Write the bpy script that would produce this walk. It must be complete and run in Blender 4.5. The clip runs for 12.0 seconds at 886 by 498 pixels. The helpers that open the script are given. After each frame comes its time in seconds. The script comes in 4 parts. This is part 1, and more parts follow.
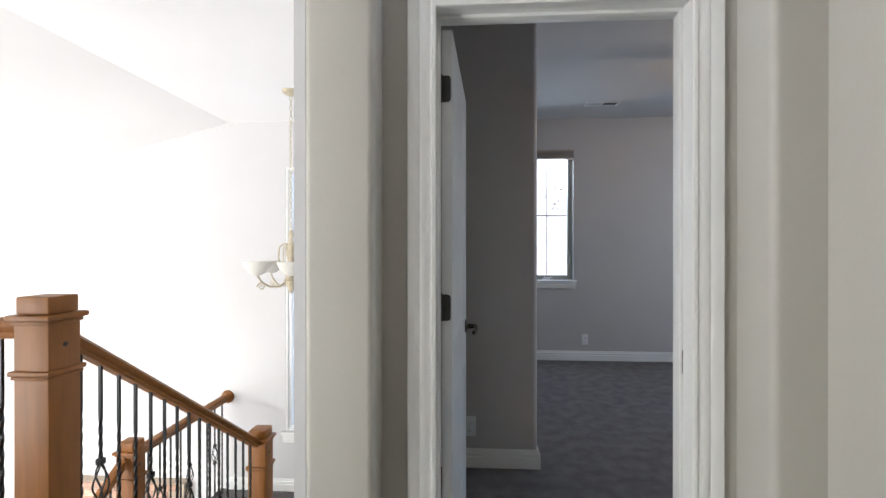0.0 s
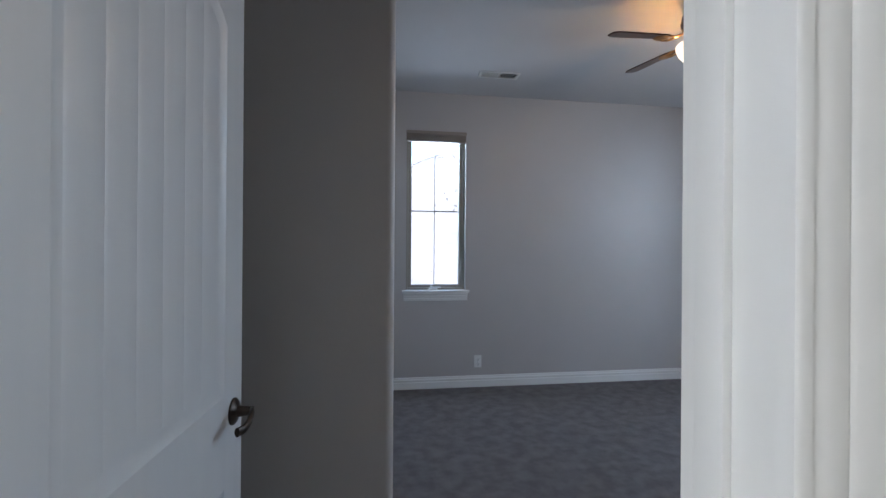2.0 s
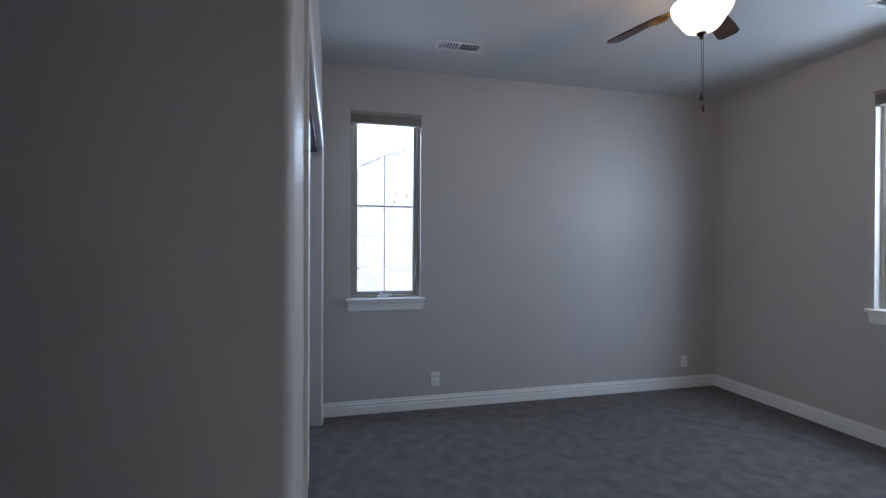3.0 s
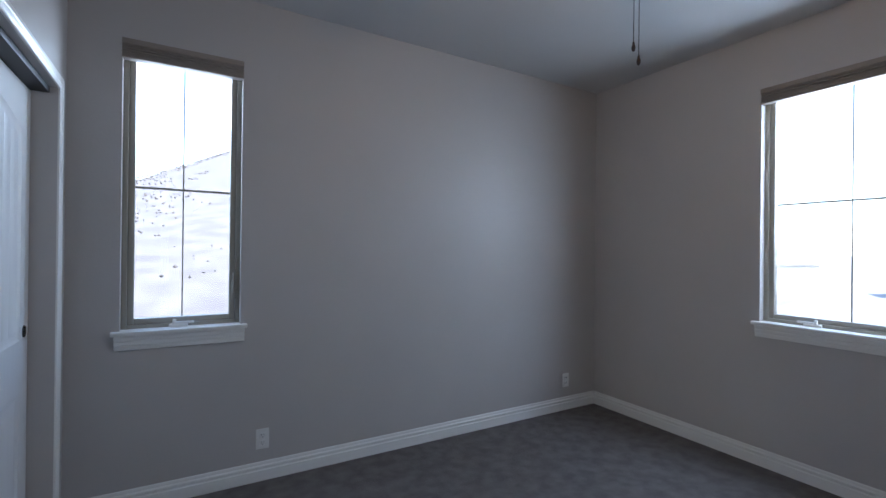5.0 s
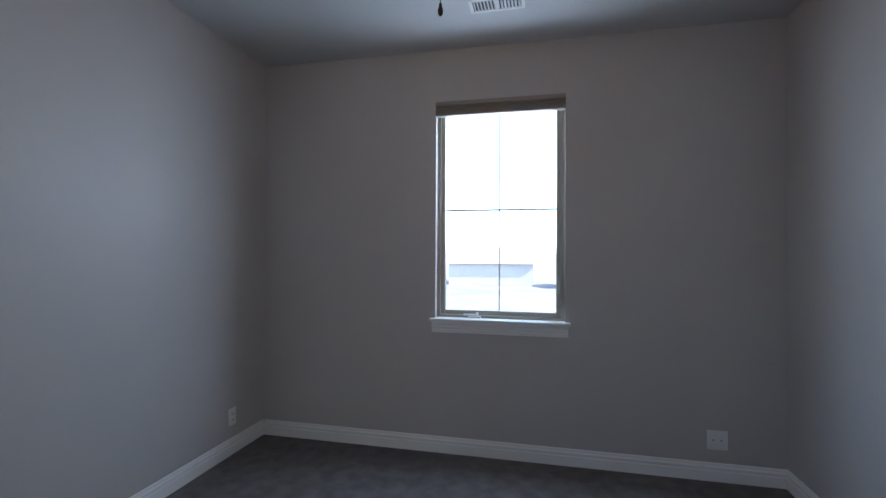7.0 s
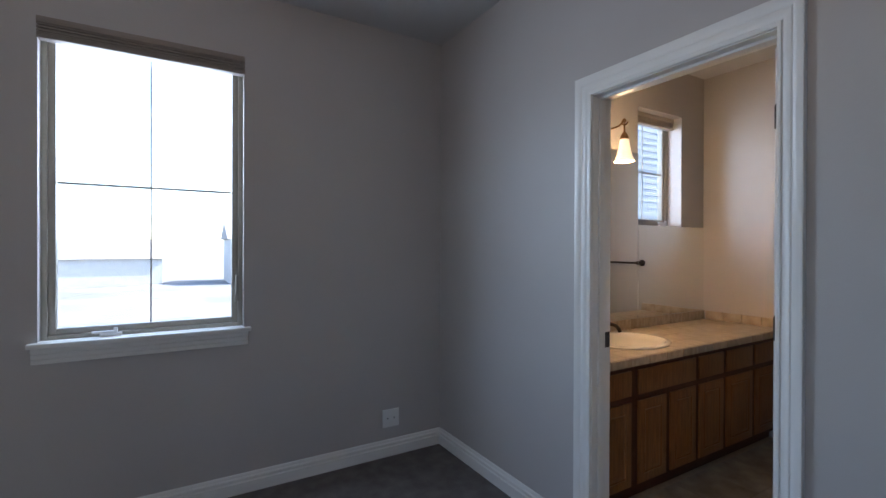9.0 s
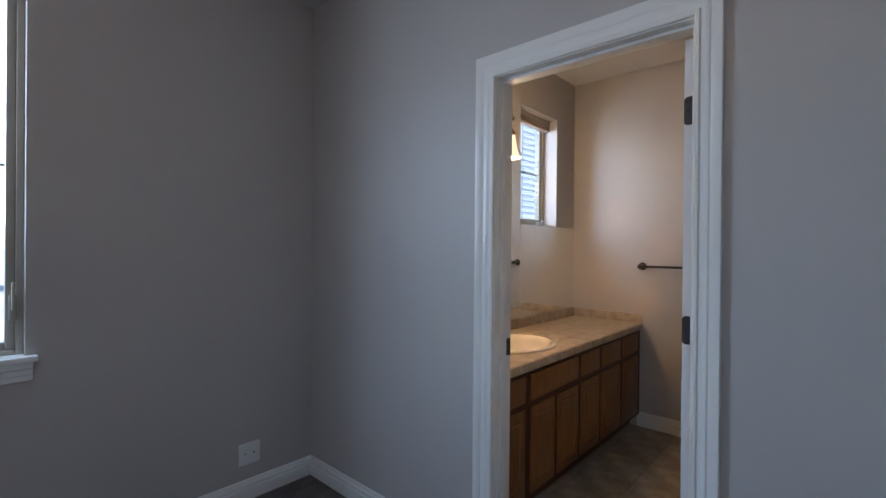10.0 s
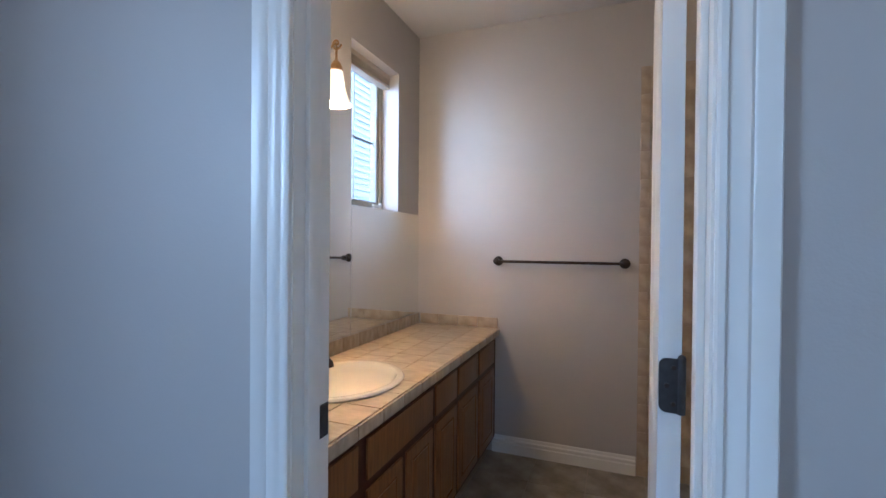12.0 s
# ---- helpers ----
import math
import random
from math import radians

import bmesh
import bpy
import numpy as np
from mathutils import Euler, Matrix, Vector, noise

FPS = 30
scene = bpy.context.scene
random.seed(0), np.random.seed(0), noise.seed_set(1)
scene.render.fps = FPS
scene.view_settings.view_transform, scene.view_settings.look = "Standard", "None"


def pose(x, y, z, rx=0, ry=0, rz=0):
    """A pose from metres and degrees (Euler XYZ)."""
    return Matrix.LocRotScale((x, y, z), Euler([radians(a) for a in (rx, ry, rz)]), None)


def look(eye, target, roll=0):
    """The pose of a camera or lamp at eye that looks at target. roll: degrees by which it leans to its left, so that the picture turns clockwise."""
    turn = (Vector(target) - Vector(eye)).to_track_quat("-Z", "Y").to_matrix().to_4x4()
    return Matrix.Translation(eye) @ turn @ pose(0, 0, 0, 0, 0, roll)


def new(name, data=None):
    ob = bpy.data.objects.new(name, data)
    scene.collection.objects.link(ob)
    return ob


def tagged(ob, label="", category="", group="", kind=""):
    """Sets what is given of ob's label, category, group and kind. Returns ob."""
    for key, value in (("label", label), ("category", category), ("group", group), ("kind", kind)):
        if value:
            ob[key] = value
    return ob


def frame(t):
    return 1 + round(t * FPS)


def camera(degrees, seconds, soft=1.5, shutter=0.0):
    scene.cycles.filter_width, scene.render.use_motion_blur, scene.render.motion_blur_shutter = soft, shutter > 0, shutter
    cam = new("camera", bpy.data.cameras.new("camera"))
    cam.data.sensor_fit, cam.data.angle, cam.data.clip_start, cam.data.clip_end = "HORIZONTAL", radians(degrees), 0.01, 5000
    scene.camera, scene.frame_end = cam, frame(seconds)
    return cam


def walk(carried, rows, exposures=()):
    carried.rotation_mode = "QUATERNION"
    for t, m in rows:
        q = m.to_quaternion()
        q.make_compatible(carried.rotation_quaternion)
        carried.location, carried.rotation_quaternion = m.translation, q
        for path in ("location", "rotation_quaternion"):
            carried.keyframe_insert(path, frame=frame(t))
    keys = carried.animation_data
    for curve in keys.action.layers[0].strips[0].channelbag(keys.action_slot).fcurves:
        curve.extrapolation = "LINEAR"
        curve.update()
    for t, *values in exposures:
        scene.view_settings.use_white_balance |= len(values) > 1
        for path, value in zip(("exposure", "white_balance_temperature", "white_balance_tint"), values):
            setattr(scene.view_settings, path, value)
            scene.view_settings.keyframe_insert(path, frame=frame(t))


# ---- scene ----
cam = camera(89.1, 12.0)
PATH = [
    (0, (0.237, 0.957, 1.285), (0.111, 2.954, 1.281), 0.0),
    (0.3, (0.29, 1.086, 1.29), (0.221, 3.085, 1.289), -0.1),
    (0.5, (0.338, 1.171, 1.299), (0.299, 3.171, 1.294), -0.2),
    (0.7, (0.372, 1.26, 1.305), (0.378, 3.26, 1.301), -0.1),
    (1, (0.433, 1.421, 1.29), (0.496, 3.42, 1.29), 0.1),
    (1.2, (0.454, 1.527, 1.308), (0.57, 3.524, 1.299), 0.1),
    (1.5, (0.503, 1.701, 1.318), (0.686, 3.692, 1.308), 0.2),
    (2, (0.551, 2.015, 1.303), (0.852, 3.989, 1.304), 0.4),
    (2.5, (0.636, 2.304, 1.308), (1.03, 4.264, 1.307), 0.5),
    (2.7, (0.662, 2.417, 1.318), (1.092, 4.37, 1.313), 0.4),
    (4.3, (0.981, 3.12, 1.363), (1.679, 4.994, 1.356), 0.5),
    (4.5, (1.023, 3.21, 1.357), (1.79, 5.057, 1.355), 0.7),
    (5, (1.098, 3.406, 1.353), (2.11, 5.131, 1.356), 0.7),
    (5.5, (1.186, 3.6, 1.372), (2.49, 5.116, 1.376), 0.8),
    (6, (1.218, 3.778, 1.372), (2.804, 4.997, 1.386), 0.8),
    (6.5, (1.24, 3.972, 1.366), (3.051, 4.821, 1.386), 0.7),
    (7, (1.293, 4.135, 1.363), (3.244, 4.574, 1.382), 0.3),
    (7.2, (1.3, 4.181, 1.345), (3.28, 4.46, 1.377), 0.2),
    (8.8, (1.555, 4.345, 1.366), (3.338, 3.44, 1.359), 0.2),
    (9, (1.613, 4.331, 1.361), (3.331, 3.307, 1.354), 0.2),
    (9.5, (1.758, 4.28, 1.361), (3.296, 3.002, 1.35), 0.3),
    (10, (1.935, 4.213, 1.354), (3.276, 2.73, 1.348), 0.5),
    (10.5, (2.111, 4.092, 1.347), (3.245, 2.445, 1.333), 0.5),
    (11, (2.236, 3.891, 1.348), (3.2, 2.138, 1.323), 0.6),
    (11.5, (2.312, 3.67, 1.335), (3.149, 1.853, 1.315), 0.5),
    (12, (2.399, 3.451, 1.326), (3.123, 1.587, 1.306), 0.5),
]
walk(cam, [(t, look(eye, target, roll)) for t, eye, target, roll in PATH],
     [(0, 3.05, 6050, 9), (2.5, 2.93, 5700, 9), (4.5, 2.8, 5650, 9), (6.0, 2.68, 5700, 10), (7.2, 2.52, 5650, 9), (9.5, 2.52, 5750, 10), (10.5, 2.66, 5500, 9), (12, 3.03, 4850, 7)])

# ---- world, sun, large lights ----
world = bpy.data.worlds.new("sky")
scene.world = world
world.use_nodes = True
wn = world.node_tree
sky = wn.nodes.new("ShaderNodeTexSky")
sky.sky_type, sky.sun_disc = "NISHITA", False
sky.sun_elevation, sky.sun_rotation = radians(46), radians(187)
wn.links.new(sky.outputs[0], wn.nodes["Background"].inputs[0])
wn.nodes["Background"].inputs[1].default_value = 0.15


def lamp(name, kind, power, color, m, size=(1, 1)):
    d = bpy.data.lights.new(name, kind)
    d.energy, d.color = power, color
    if kind == "AREA":
        d.shape, d.size, d.size_y = "RECTANGLE", size[0], size[1]
    elif kind == "POINT":
        d.shadow_soft_size = size[0]
    ob = new(name, d)
    ob.matrix_world = m
    return ob


sun = lamp("sun", "SUN", 3.0, (1, 0.95, 0.88), look((-0.6, -5, 5.2), (0, 0, 0)))
sun.data.angle = radians(0.5)
DAY = (0.745, 0.86, 1.0)
# area lamps added in and beside the window openings, standing in for sky light
lamp("daylight_window_a", "AREA", 2.6, DAY, look((0.22, 6.95, 2.1), (2.0, 4.6, 1.1)), (0.62, 1.40))
lamp("daylight_window_b", "AREA", 3.8, DAY, look((5.05, 3.28, 2.05), (3.45, 5.6, 1.1)), (0.90, 1.50))
lamp("sky_in_window_a", "AREA", 1.2, DAY, look((1.12, 6.385, 2.16), (1.12, 5.4, 1.80)), (0.52, 0.44))
lamp("sky_in_window_b", "AREA", 4.7, DAY, look((4.505, 4.436, 1.885), (3.5, 4.436, 1.70)), (0.82, 0.95))
lamp("daylight_window_c", "AREA", 3.7, DAY, look((4.38, 1.80, 2.10), (3.2, 0.75, 1.82)), (0.62, 0.90))
# added fill lamp out of view, brightens hall, stairwell wall and vault
lamp("daylight_great_room", "AREA", 72, (1.0, 0.975, 0.92), look((-5.15, -1.55, -0.2), (-4.8, 2.0, 2.2)), (3.1, 3.0))
lamp("bulb_ceiling_fan", "POINT", 1.3, (1, 0.60, 0.27), pose(2.46, 4.42, 2.475), (0.04,))
lamp("bulb_vanity", "POINT", 1.55, (1, 0.62, 0.30), pose(3.55, 1.79, 1.92), (0.04,))
lamp("bulb_vanity_far", "POINT", 1.55, (1, 0.62, 0.30), pose(3.55, 2.15, 1.92), (0.04,))


# ---- materials ----
def material(name, color, rough=0.6, metal=0.0, vary=0.06, scale=6.0, bump=0.0, bump_scale=120.0, fine=0.0, fine_scale=400.0, stretch=(1, 1, 1),
             random_tone=0.0, mottle=None, coat=0.0, spec=0.5):
    """Principled surface with two scales of tone variation and relief, at real size."""
    m = bpy.data.materials.new(name)
    m.use_nodes = True
    n, l = m.node_tree.nodes, m.node_tree.links
    b = n["Principled BSDF"]
    b.inputs["Roughness"].default_value, b.inputs["Metallic"].default_value = rough, metal
    b.inputs["Coat Weight"].default_value = coat
    b.inputs["Specular IOR Level"].default_value = spec
    tc, mp = n.new("ShaderNodeTexCoord"), n.new("ShaderNodeMapping")
    mp.inputs["Scale"].default_value = stretch
    l.new(tc.outputs["Object"], mp.inputs[0])
    big = n.new("ShaderNodeTexNoise")
    big.inputs["Scale"].default_value, big.inputs["Detail"].default_value = scale, 6
    l.new(mp.outputs[0], big.inputs["Vector"])
    ramp = n.new("ShaderNodeValToRGB")
    lo = [c * (1 - vary) for c in color] if mottle is None else mottle
    hi = [min(1, c * (1 + vary)) for c in color]
    ramp.color_ramp.elements[0].position, ramp.color_ramp.elements[1].position = 0.35, 0.68
    ramp.color_ramp.elements[0].color, ramp.color_ramp.elements[1].color = (*lo, 1), (*hi, 1)
    l.new(big.outputs["Fac"], ramp.inputs[0])
    out = ramp.outputs[0]
    if random_tone:
        info, mul, hsv = n.new("ShaderNodeObjectInfo"), n.new("ShaderNodeMapRange"), n.new("ShaderNodeHueSaturation")
        mul.inputs["To Min"].default_value, mul.inputs["To Max"].default_value = 1 - random_tone, 1 + random_tone
        l.new(info.outputs["Random"], mul.inputs[0])
        l.new(mul.outputs[0], hsv.inputs["Value"])
        l.new(out, hsv.inputs["Color"])
        out = hsv.outputs[0]
    l.new(out, b.inputs["Base Color"])
    normal = None
    for strength, s in ((bump, bump_scale), (fine, fine_scale)):
        if strength:
            t, bp = n.new("ShaderNodeTexNoise"), n.new("ShaderNodeBump")
            t.inputs["Scale"].default_value, t.inputs["Detail"].default_value = s, 3
            l.new(mp.outputs[0], t.inputs["Vector"])
            bp.inputs["Strength"].default_value, bp.inputs["Distance"].default_value = strength, 0.004
            l.new(t.outputs["Fac"], bp.inputs["Height"])
            if normal:
                l.new(normal, bp.inputs["Normal"])
            normal = bp.outputs[0]
    if normal:
        l.new(normal, b.inputs["Normal"])
    return m


def glow(name, color, strength):
    m = bpy.data.materials.new(name)
    m.use_nodes = True
    b = m.node_tree.nodes["Principled BSDF"]
    b.inputs["Base Color"].default_value = (*color, 1)
    b.inputs["Roughness"].default_value = 0.35
    b.inputs["Emission Color"].default_value = (*color, 1)
    b.inputs["Emission Strength"].default_value = strength
    return m


PAINT = material("wall_paint_greige", (0.45, 0.43, 0.415), 0.49, vary=0.025, scale=1.6, bump=0.10, bump_scale=55, fine=0.05, fine_scale=220)
HALL_PAINT = material("wall_paint_hall", (0.455, 0.432, 0.385), 0.6, vary=0.03, scale=1.4, bump=0.28, bump_scale=22, fine=0.05, fine_scale=160)
WHITE_WALL = material("wall_paint_pale", (0.60, 0.585, 0.58), 0.7, vary=0.02, scale=1.2, bump=0.1, bump_scale=50)
VAULT = material("vault_paint_white", (0.88, 0.87, 0.86), 0.8, vary=0.015, scale=1.2, bump=0.1, bump_scale=50)
# pale tone set so the unseen lower floor reflects light onto the vault
BOUNCE_CARPET = material("carpet_pale_bounce", (0.52, 0.47, 0.41), 0.95, vary=0.1, scale=9, bump=0.8, bump_scale=260, spec=0.1)
CEILING = material("ceiling_paint", (0.52, 0.515, 0.51), 0.8, vary=0.02, scale=2, bump=0.16, bump_scale=60)
TRIM = material("trim_gloss_white", (0.74, 0.735, 0.71), 0.28, vary=0.015, scale=4)
DOOR = material("door_satin_white", (0.66, 0.66, 0.66), 0.33, vary=0.015, scale=4, fine=0.05, fine_scale=90, stretch=(6, 6, 0.6))
CARPET = material("carpet_grey", (0.165, 0.153, 0.148), 0.95, vary=0.17, scale=11, bump=0.9, bump_scale=260, fine=0.7, fine_scale=900, spec=0.1)
VINYL = material("window_vinyl_taupe", (0.34, 0.32, 0.27), 0.45, vary=0.03)
BLIND = material("blind_taupe", (0.27, 0.23, 0.20), 0.6, vary=0.05, scale=20, stretch=(1, 1, 8))
BLIND_BEIGE = material("blind_beige", (0.50, 0.44, 0.37), 0.6, vary=0.05, scale=20, stretch=(1, 1, 8))
BRONZE = material("oil_rubbed_bronze", (0.055, 0.042, 0.034), 0.34, metal=0.8, vary=0.2, scale=40)
BRASS = material("aged_brass", (0.32, 0.20, 0.09), 0.32, metal=0.85, vary=0.2, scale=30)
HINGE = material("hinge_grey_bronze", (0.045, 0.043, 0.045), 0.45, metal=0.5, vary=0.15, scale=60)
BLADE = material("fan_blade_walnut", (0.045, 0.022, 0.015), 0.3, vary=0.4, scale=9, stretch=(1, 12, 12))
OAK = material("oak_rail_stain", (0.215, 0.080, 0.014), 0.45, spec=0.25, vary=0.10, scale=5, stretch=(9, 9, 0.8), fine=0.05, fine_scale=120)
OAK_RAIL = material("oak_rail_stain_long", (0.215, 0.080, 0.014), 0.45, spec=0.25, vary=0.10, scale=5, stretch=(9, 0.8, 9), fine=0.05, fine_scale=120)
CABINET = material("vanity_oak", (0.20, 0.082, 0.024), 0.30, vary=0.25, scale=7, stretch=(10, 10, 1), fine=0.1, fine_scale=70)
# darker copy of the vanity oak: shade between and below fronts is coloured in
CABINET_SHADED = material("vanity_oak_painted_shade", (0.055, 0.013, 0.006), 0.42, vary=0.25, scale=7, stretch=(10, 10, 1))
IRON = material("wrought_iron", (0.018, 0.017, 0.017), 0.4, metal=0.6, vary=0.2, scale=50)
COUNTER = material("counter_tile_travertine", (0.47, 0.39, 0.29), 0.28, vary=0.08, scale=17, mottle=(0.36, 0.285, 0.20), random_tone=0.045, stretch=(1, 2.2, 1))
SHOWER = material("shower_tile_tan", (0.45, 0.37, 0.28), 0.35, vary=0.12, scale=14, mottle=(0.36, 0.285, 0.21), random_tone=0.07)
GROUT = material("grout_tan", (0.40, 0.325, 0.25), 0.9, vary=0.08, scale=30)
FLOOR_TILE = material("bath_floor_slate", (0.33, 0.29, 0.235), 0.42, vary=0.2, scale=7, mottle=(0.18, 0.158, 0.125), random_tone=0.10, bump=0.1, bump_scale=30)
PORCELAIN = material("porcelain_cream", (0.80, 0.76, 0.68), 0.12, vary=0.01, coat=0.4)
PLASTIC = material("outlet_white_plastic", (0.72, 0.72, 0.70), 0.35, vary=0.01)
SLOT = material("outlet_slot_dark", (0.03, 0.03, 0.03), 0.6)
TRACK = material("sliding_track_dark", (0.05, 0.05, 0.05), 0.5, metal=0.4)
CHROME = material("crank_handle_white_metal", (0.78, 0.77, 0.74), 0.3, metal=0.0)
BRICK = material("brick_pink", (0.50, 0.30, 0.22), 0.85, vary=0.2, scale=20, random_tone=0.25, bump=0.4, bump_scale=60)
GLOBE = glow("frosted_bowl_lit", (1.0, 0.80, 0.52), 0.22)
SHADE = glow("alabaster_shade_lit", (1.0, 0.78, 0.46), 0.18)
SHADE_OFF = material("frosted_glass_shade", (0.8, 0.78, 0.72), 0.3, vary=0.02)
CREAM_METAL = material("chandelier_cream_metal", (0.55, 0.48, 0.34), 0.4, metal=0.4, vary=0.15, scale=40)
SIDING = material("lap_siding_white", (0.22, 0.235, 0.25), 0.6, vary=0.04, scale=3)
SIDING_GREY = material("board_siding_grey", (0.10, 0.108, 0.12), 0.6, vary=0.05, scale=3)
ROOF = material("roof_shingle_brown", (0.27, 0.25, 0.235), 0.9, vary=0.25, scale=8, bump=0.4, bump_scale=30)
STUCCO = material("house_stucco_cream", (0.46, 0.44, 0.41), 0.8, vary=0.06, scale=2)
SNOW_HILL = material("snowy_scrub_hillside", (0.128, 0.118, 0.112), 0.9, vary=0.05, scale=0.5, mottle=(0.090, 0.080, 0.075))
SCRUB = material("dry_scrub", (0.082, 0.068, 0.06), 0.9, vary=0.3, scale=1.5)
GROUND = material("dry_ground", (0.18, 0.172, 0.163), 0.95, vary=0.2, scale=0.2)
MIRROR = material("mirror_silver", (0.90, 0.92, 0.90), 0.015, metal=1.0, vary=0.0)
PANE_DARK = material("far_window_pane", (0.10, 0.12, 0.14), 0.1)
GLASS = bpy.data.materials.new("window_glass")
GLASS.use_nodes = True
gn = GLASS.node_tree
gn.nodes.remove(gn.nodes["Principled BSDF"])
tr, gl, mx = gn.nodes.new("ShaderNodeBsdfTransparent"), gn.nodes.new("ShaderNodeBsdfGlossy"), gn.nodes.new("ShaderNodeMixShader")
gl.inputs["Roughness"].default_value = 0.02
mx.inputs[0].default_value = 0.04
gn.links.new(tr.outputs[0], mx.inputs[1])
gn.links.new(gl.outputs[0], mx.inputs[2])
gn.links.new(mx.outputs[0], gn.nodes["Material Output"].inputs[0])


# ---- mesh helpers ----
def box(bm, lo, hi, bevel=0.0, seg=2, m=None):
    r = bmesh.ops.create_cube(bm, size=1)
    vs = r["verts"]
    for v in vs:
        v.co = Vector([lo[i] + (v.co[i] + 0.5) * (hi[i] - lo[i]) for i in range(3)])
    if bevel:
        es = list({e for v in vs for e in v.link_edges})
        g = bmesh.ops.bevel(bm, geom=es, offset=bevel, segments=seg, affect="EDGES", profile=0.6)
        vs = list({v for f in g["faces"] for v in f.verts} | {v for v in vs if v.is_valid})
    if m is not None:
        bmesh.ops.transform(bm, matrix=m, verts=vs)
    return vs


def cyl(bm, p, q, r0, r1=None, seg=16, caps=True):
    p, q = Vector(p), Vector(q)
    d = q - p
    g = bmesh.ops.create_cone(bm, cap_ends=caps, segments=seg, radius1=r0, radius2=r0 if r1 is None else r1, depth=d.length)
    m = Matrix.Translation((p + q) / 2) @ d.to_track_quat("Z", "Y").to_matrix().to_4x4()
    bmesh.ops.transform(bm, matrix=m, verts=g["verts"])


def prism(bm, pts, z0, z1):
    lo = [bm.verts.new((x, y, z0)) for x, y in pts]
    hi = [bm.verts.new((x, y, z1)) for x, y in pts]
    bm.faces.new(lo[::-1]), bm.faces.new(hi)
    for i in range(len(pts)):
        j = (i + 1) % len(pts)
        bm.faces.new((lo[i], lo[j], hi[j], hi[i]))


def rings(bm, rows, close=True, caps=True):
    """A skin over rings of points."""
    vs = [[bm.verts.new(p) for p in r] for r in rows]
    n = len(rows[0])
    for a, b in zip(vs, vs[1:]):
        for i in range(n if close else n - 1):
            j = (i + 1) % n
            bm.faces.new((a[i], a[j], b[j], b[i]))
    if caps and close:
        bm.faces.new(vs[0][::-1]), bm.faces.new(vs[-1])


def lathe(bm, profile, center=(0, 0, 0), seg=32, sx=1.0, sy=1.0):
    cx, cy, cz = center
    rows = [[(cx + max(r, 0.0004) * sx * math.cos(2 * math.pi * i / seg), cy + max(r, 0.0004) * sy * math.sin(2 * math.pi * i / seg), cz + z)
             for i in range(seg)] for r, z in profile]
    rings(bm, rows, caps=False)


def tube(bm, pts, r, seg=8):
    pts = [Vector(p) for p in pts]
    rows = []
    for i, p in enumerate(pts):
        d = (pts[min(i + 1, len(pts) - 1)] - pts[max(i - 1, 0)]).normalized()
        a = d.orthogonal().normalized() if i == 0 else (a - d * a.dot(d)).normalized()
        b = d.cross(a)
        rows.append([p + (a * math.cos(2 * math.pi * k / seg) + b * math.sin(2 * math.pi * k / seg)) * r for k in range(seg)])
    rings(bm, rows)


def rounded(pts, which, r=0.022, seg=6):
    """The outline pts with the corners of the given indices rounded."""
    out = []
    for i, p in enumerate(pts):
        if i not in which:
            out.append(p)
            continue
        p, a, b = Vector(p), Vector(pts[i - 1]), Vector(pts[(i + 1) % len(pts)])
        u, v = (a - p).normalized(), (b - p).normalized()
        c = p + (u + v) * r
        for k in range(seg + 1):
            t = k / seg * math.pi / 2
            out.append(tuple(c - v * r * math.cos(t) - u * r * math.sin(t)))
    return out


def mesh_of(name, bm, mat, smooth=35):
    bmesh.ops.recalc_face_normals(bm, faces=bm.faces)
    me = bpy.data.meshes.new(name)
    for f in bm.faces:
        f.smooth = True
    for e in bm.edges:
        if len(e.link_faces) == 2 and e.calc_face_angle(0) > radians(smooth):
            e.smooth = False
    bm.to_mesh(me)
    bm.free()
    me.materials.append(mat)
    return me


def part(name, bm, mat, parent, label=""):
    ob = new(name, mesh_of(name, bm, mat))
    ob.parent = parent
    if label:
        tagged(ob, label)
    return ob


def structure(name, bm, mat, label, category):
    return tagged(new(name, mesh_of(name, bm, mat)), label, category, kind="structure")


def thing(name, m, label, category, group="", kind=""):
    ob = new(name)
    ob.empty_display_size = 0.1
    ob.matrix_basis = m
    return tagged(ob, label, category, group, kind)


def B():
    return bmesh.new()


# ---- plan ----
NY, EX, SY, CX = 6.197, 4.317, 2.74, 0.622     # bedroom: north, east, south, closet face
CZ, BZ = 2.768, 2.735                          # ceilings of bedroom and bathroom
HY, RY = 2.345, 2.475                          # entry wall, hall side and room side
ME, BS, BN = 3.679, 0.629, 2.625               # bathroom: east, south, north
JL, JR = 0.125, 0.896                          # entry opening
BL, BR = 2.280, 2.988                          # bathroom opening
DH = 2.035
WA, WB, WC = (0.842, 1.403), (4.003, 4.868), (0.938, 1.472)
WZ = (0.915, 2.405)


def wall_x(name, y0, y1, x0, x1, z0, z1, mat, label, holes=()):
    """A wall along x with openings (a, b, low, high)."""
    bm = B()
    at = x0
    for a, b, lo, hi in holes:
        box(bm, (at, y0, z0), (a, y1, z1))
        if lo > z0:
            box(bm, (a, y0, z0), (b, y1, lo))
        box(bm, (a, y0, hi), (b, y1, z1))
        at = b
    box(bm, (at, y0, z0), (x1, y1, z1))
    return structure(name, bm, mat, label, "wall")


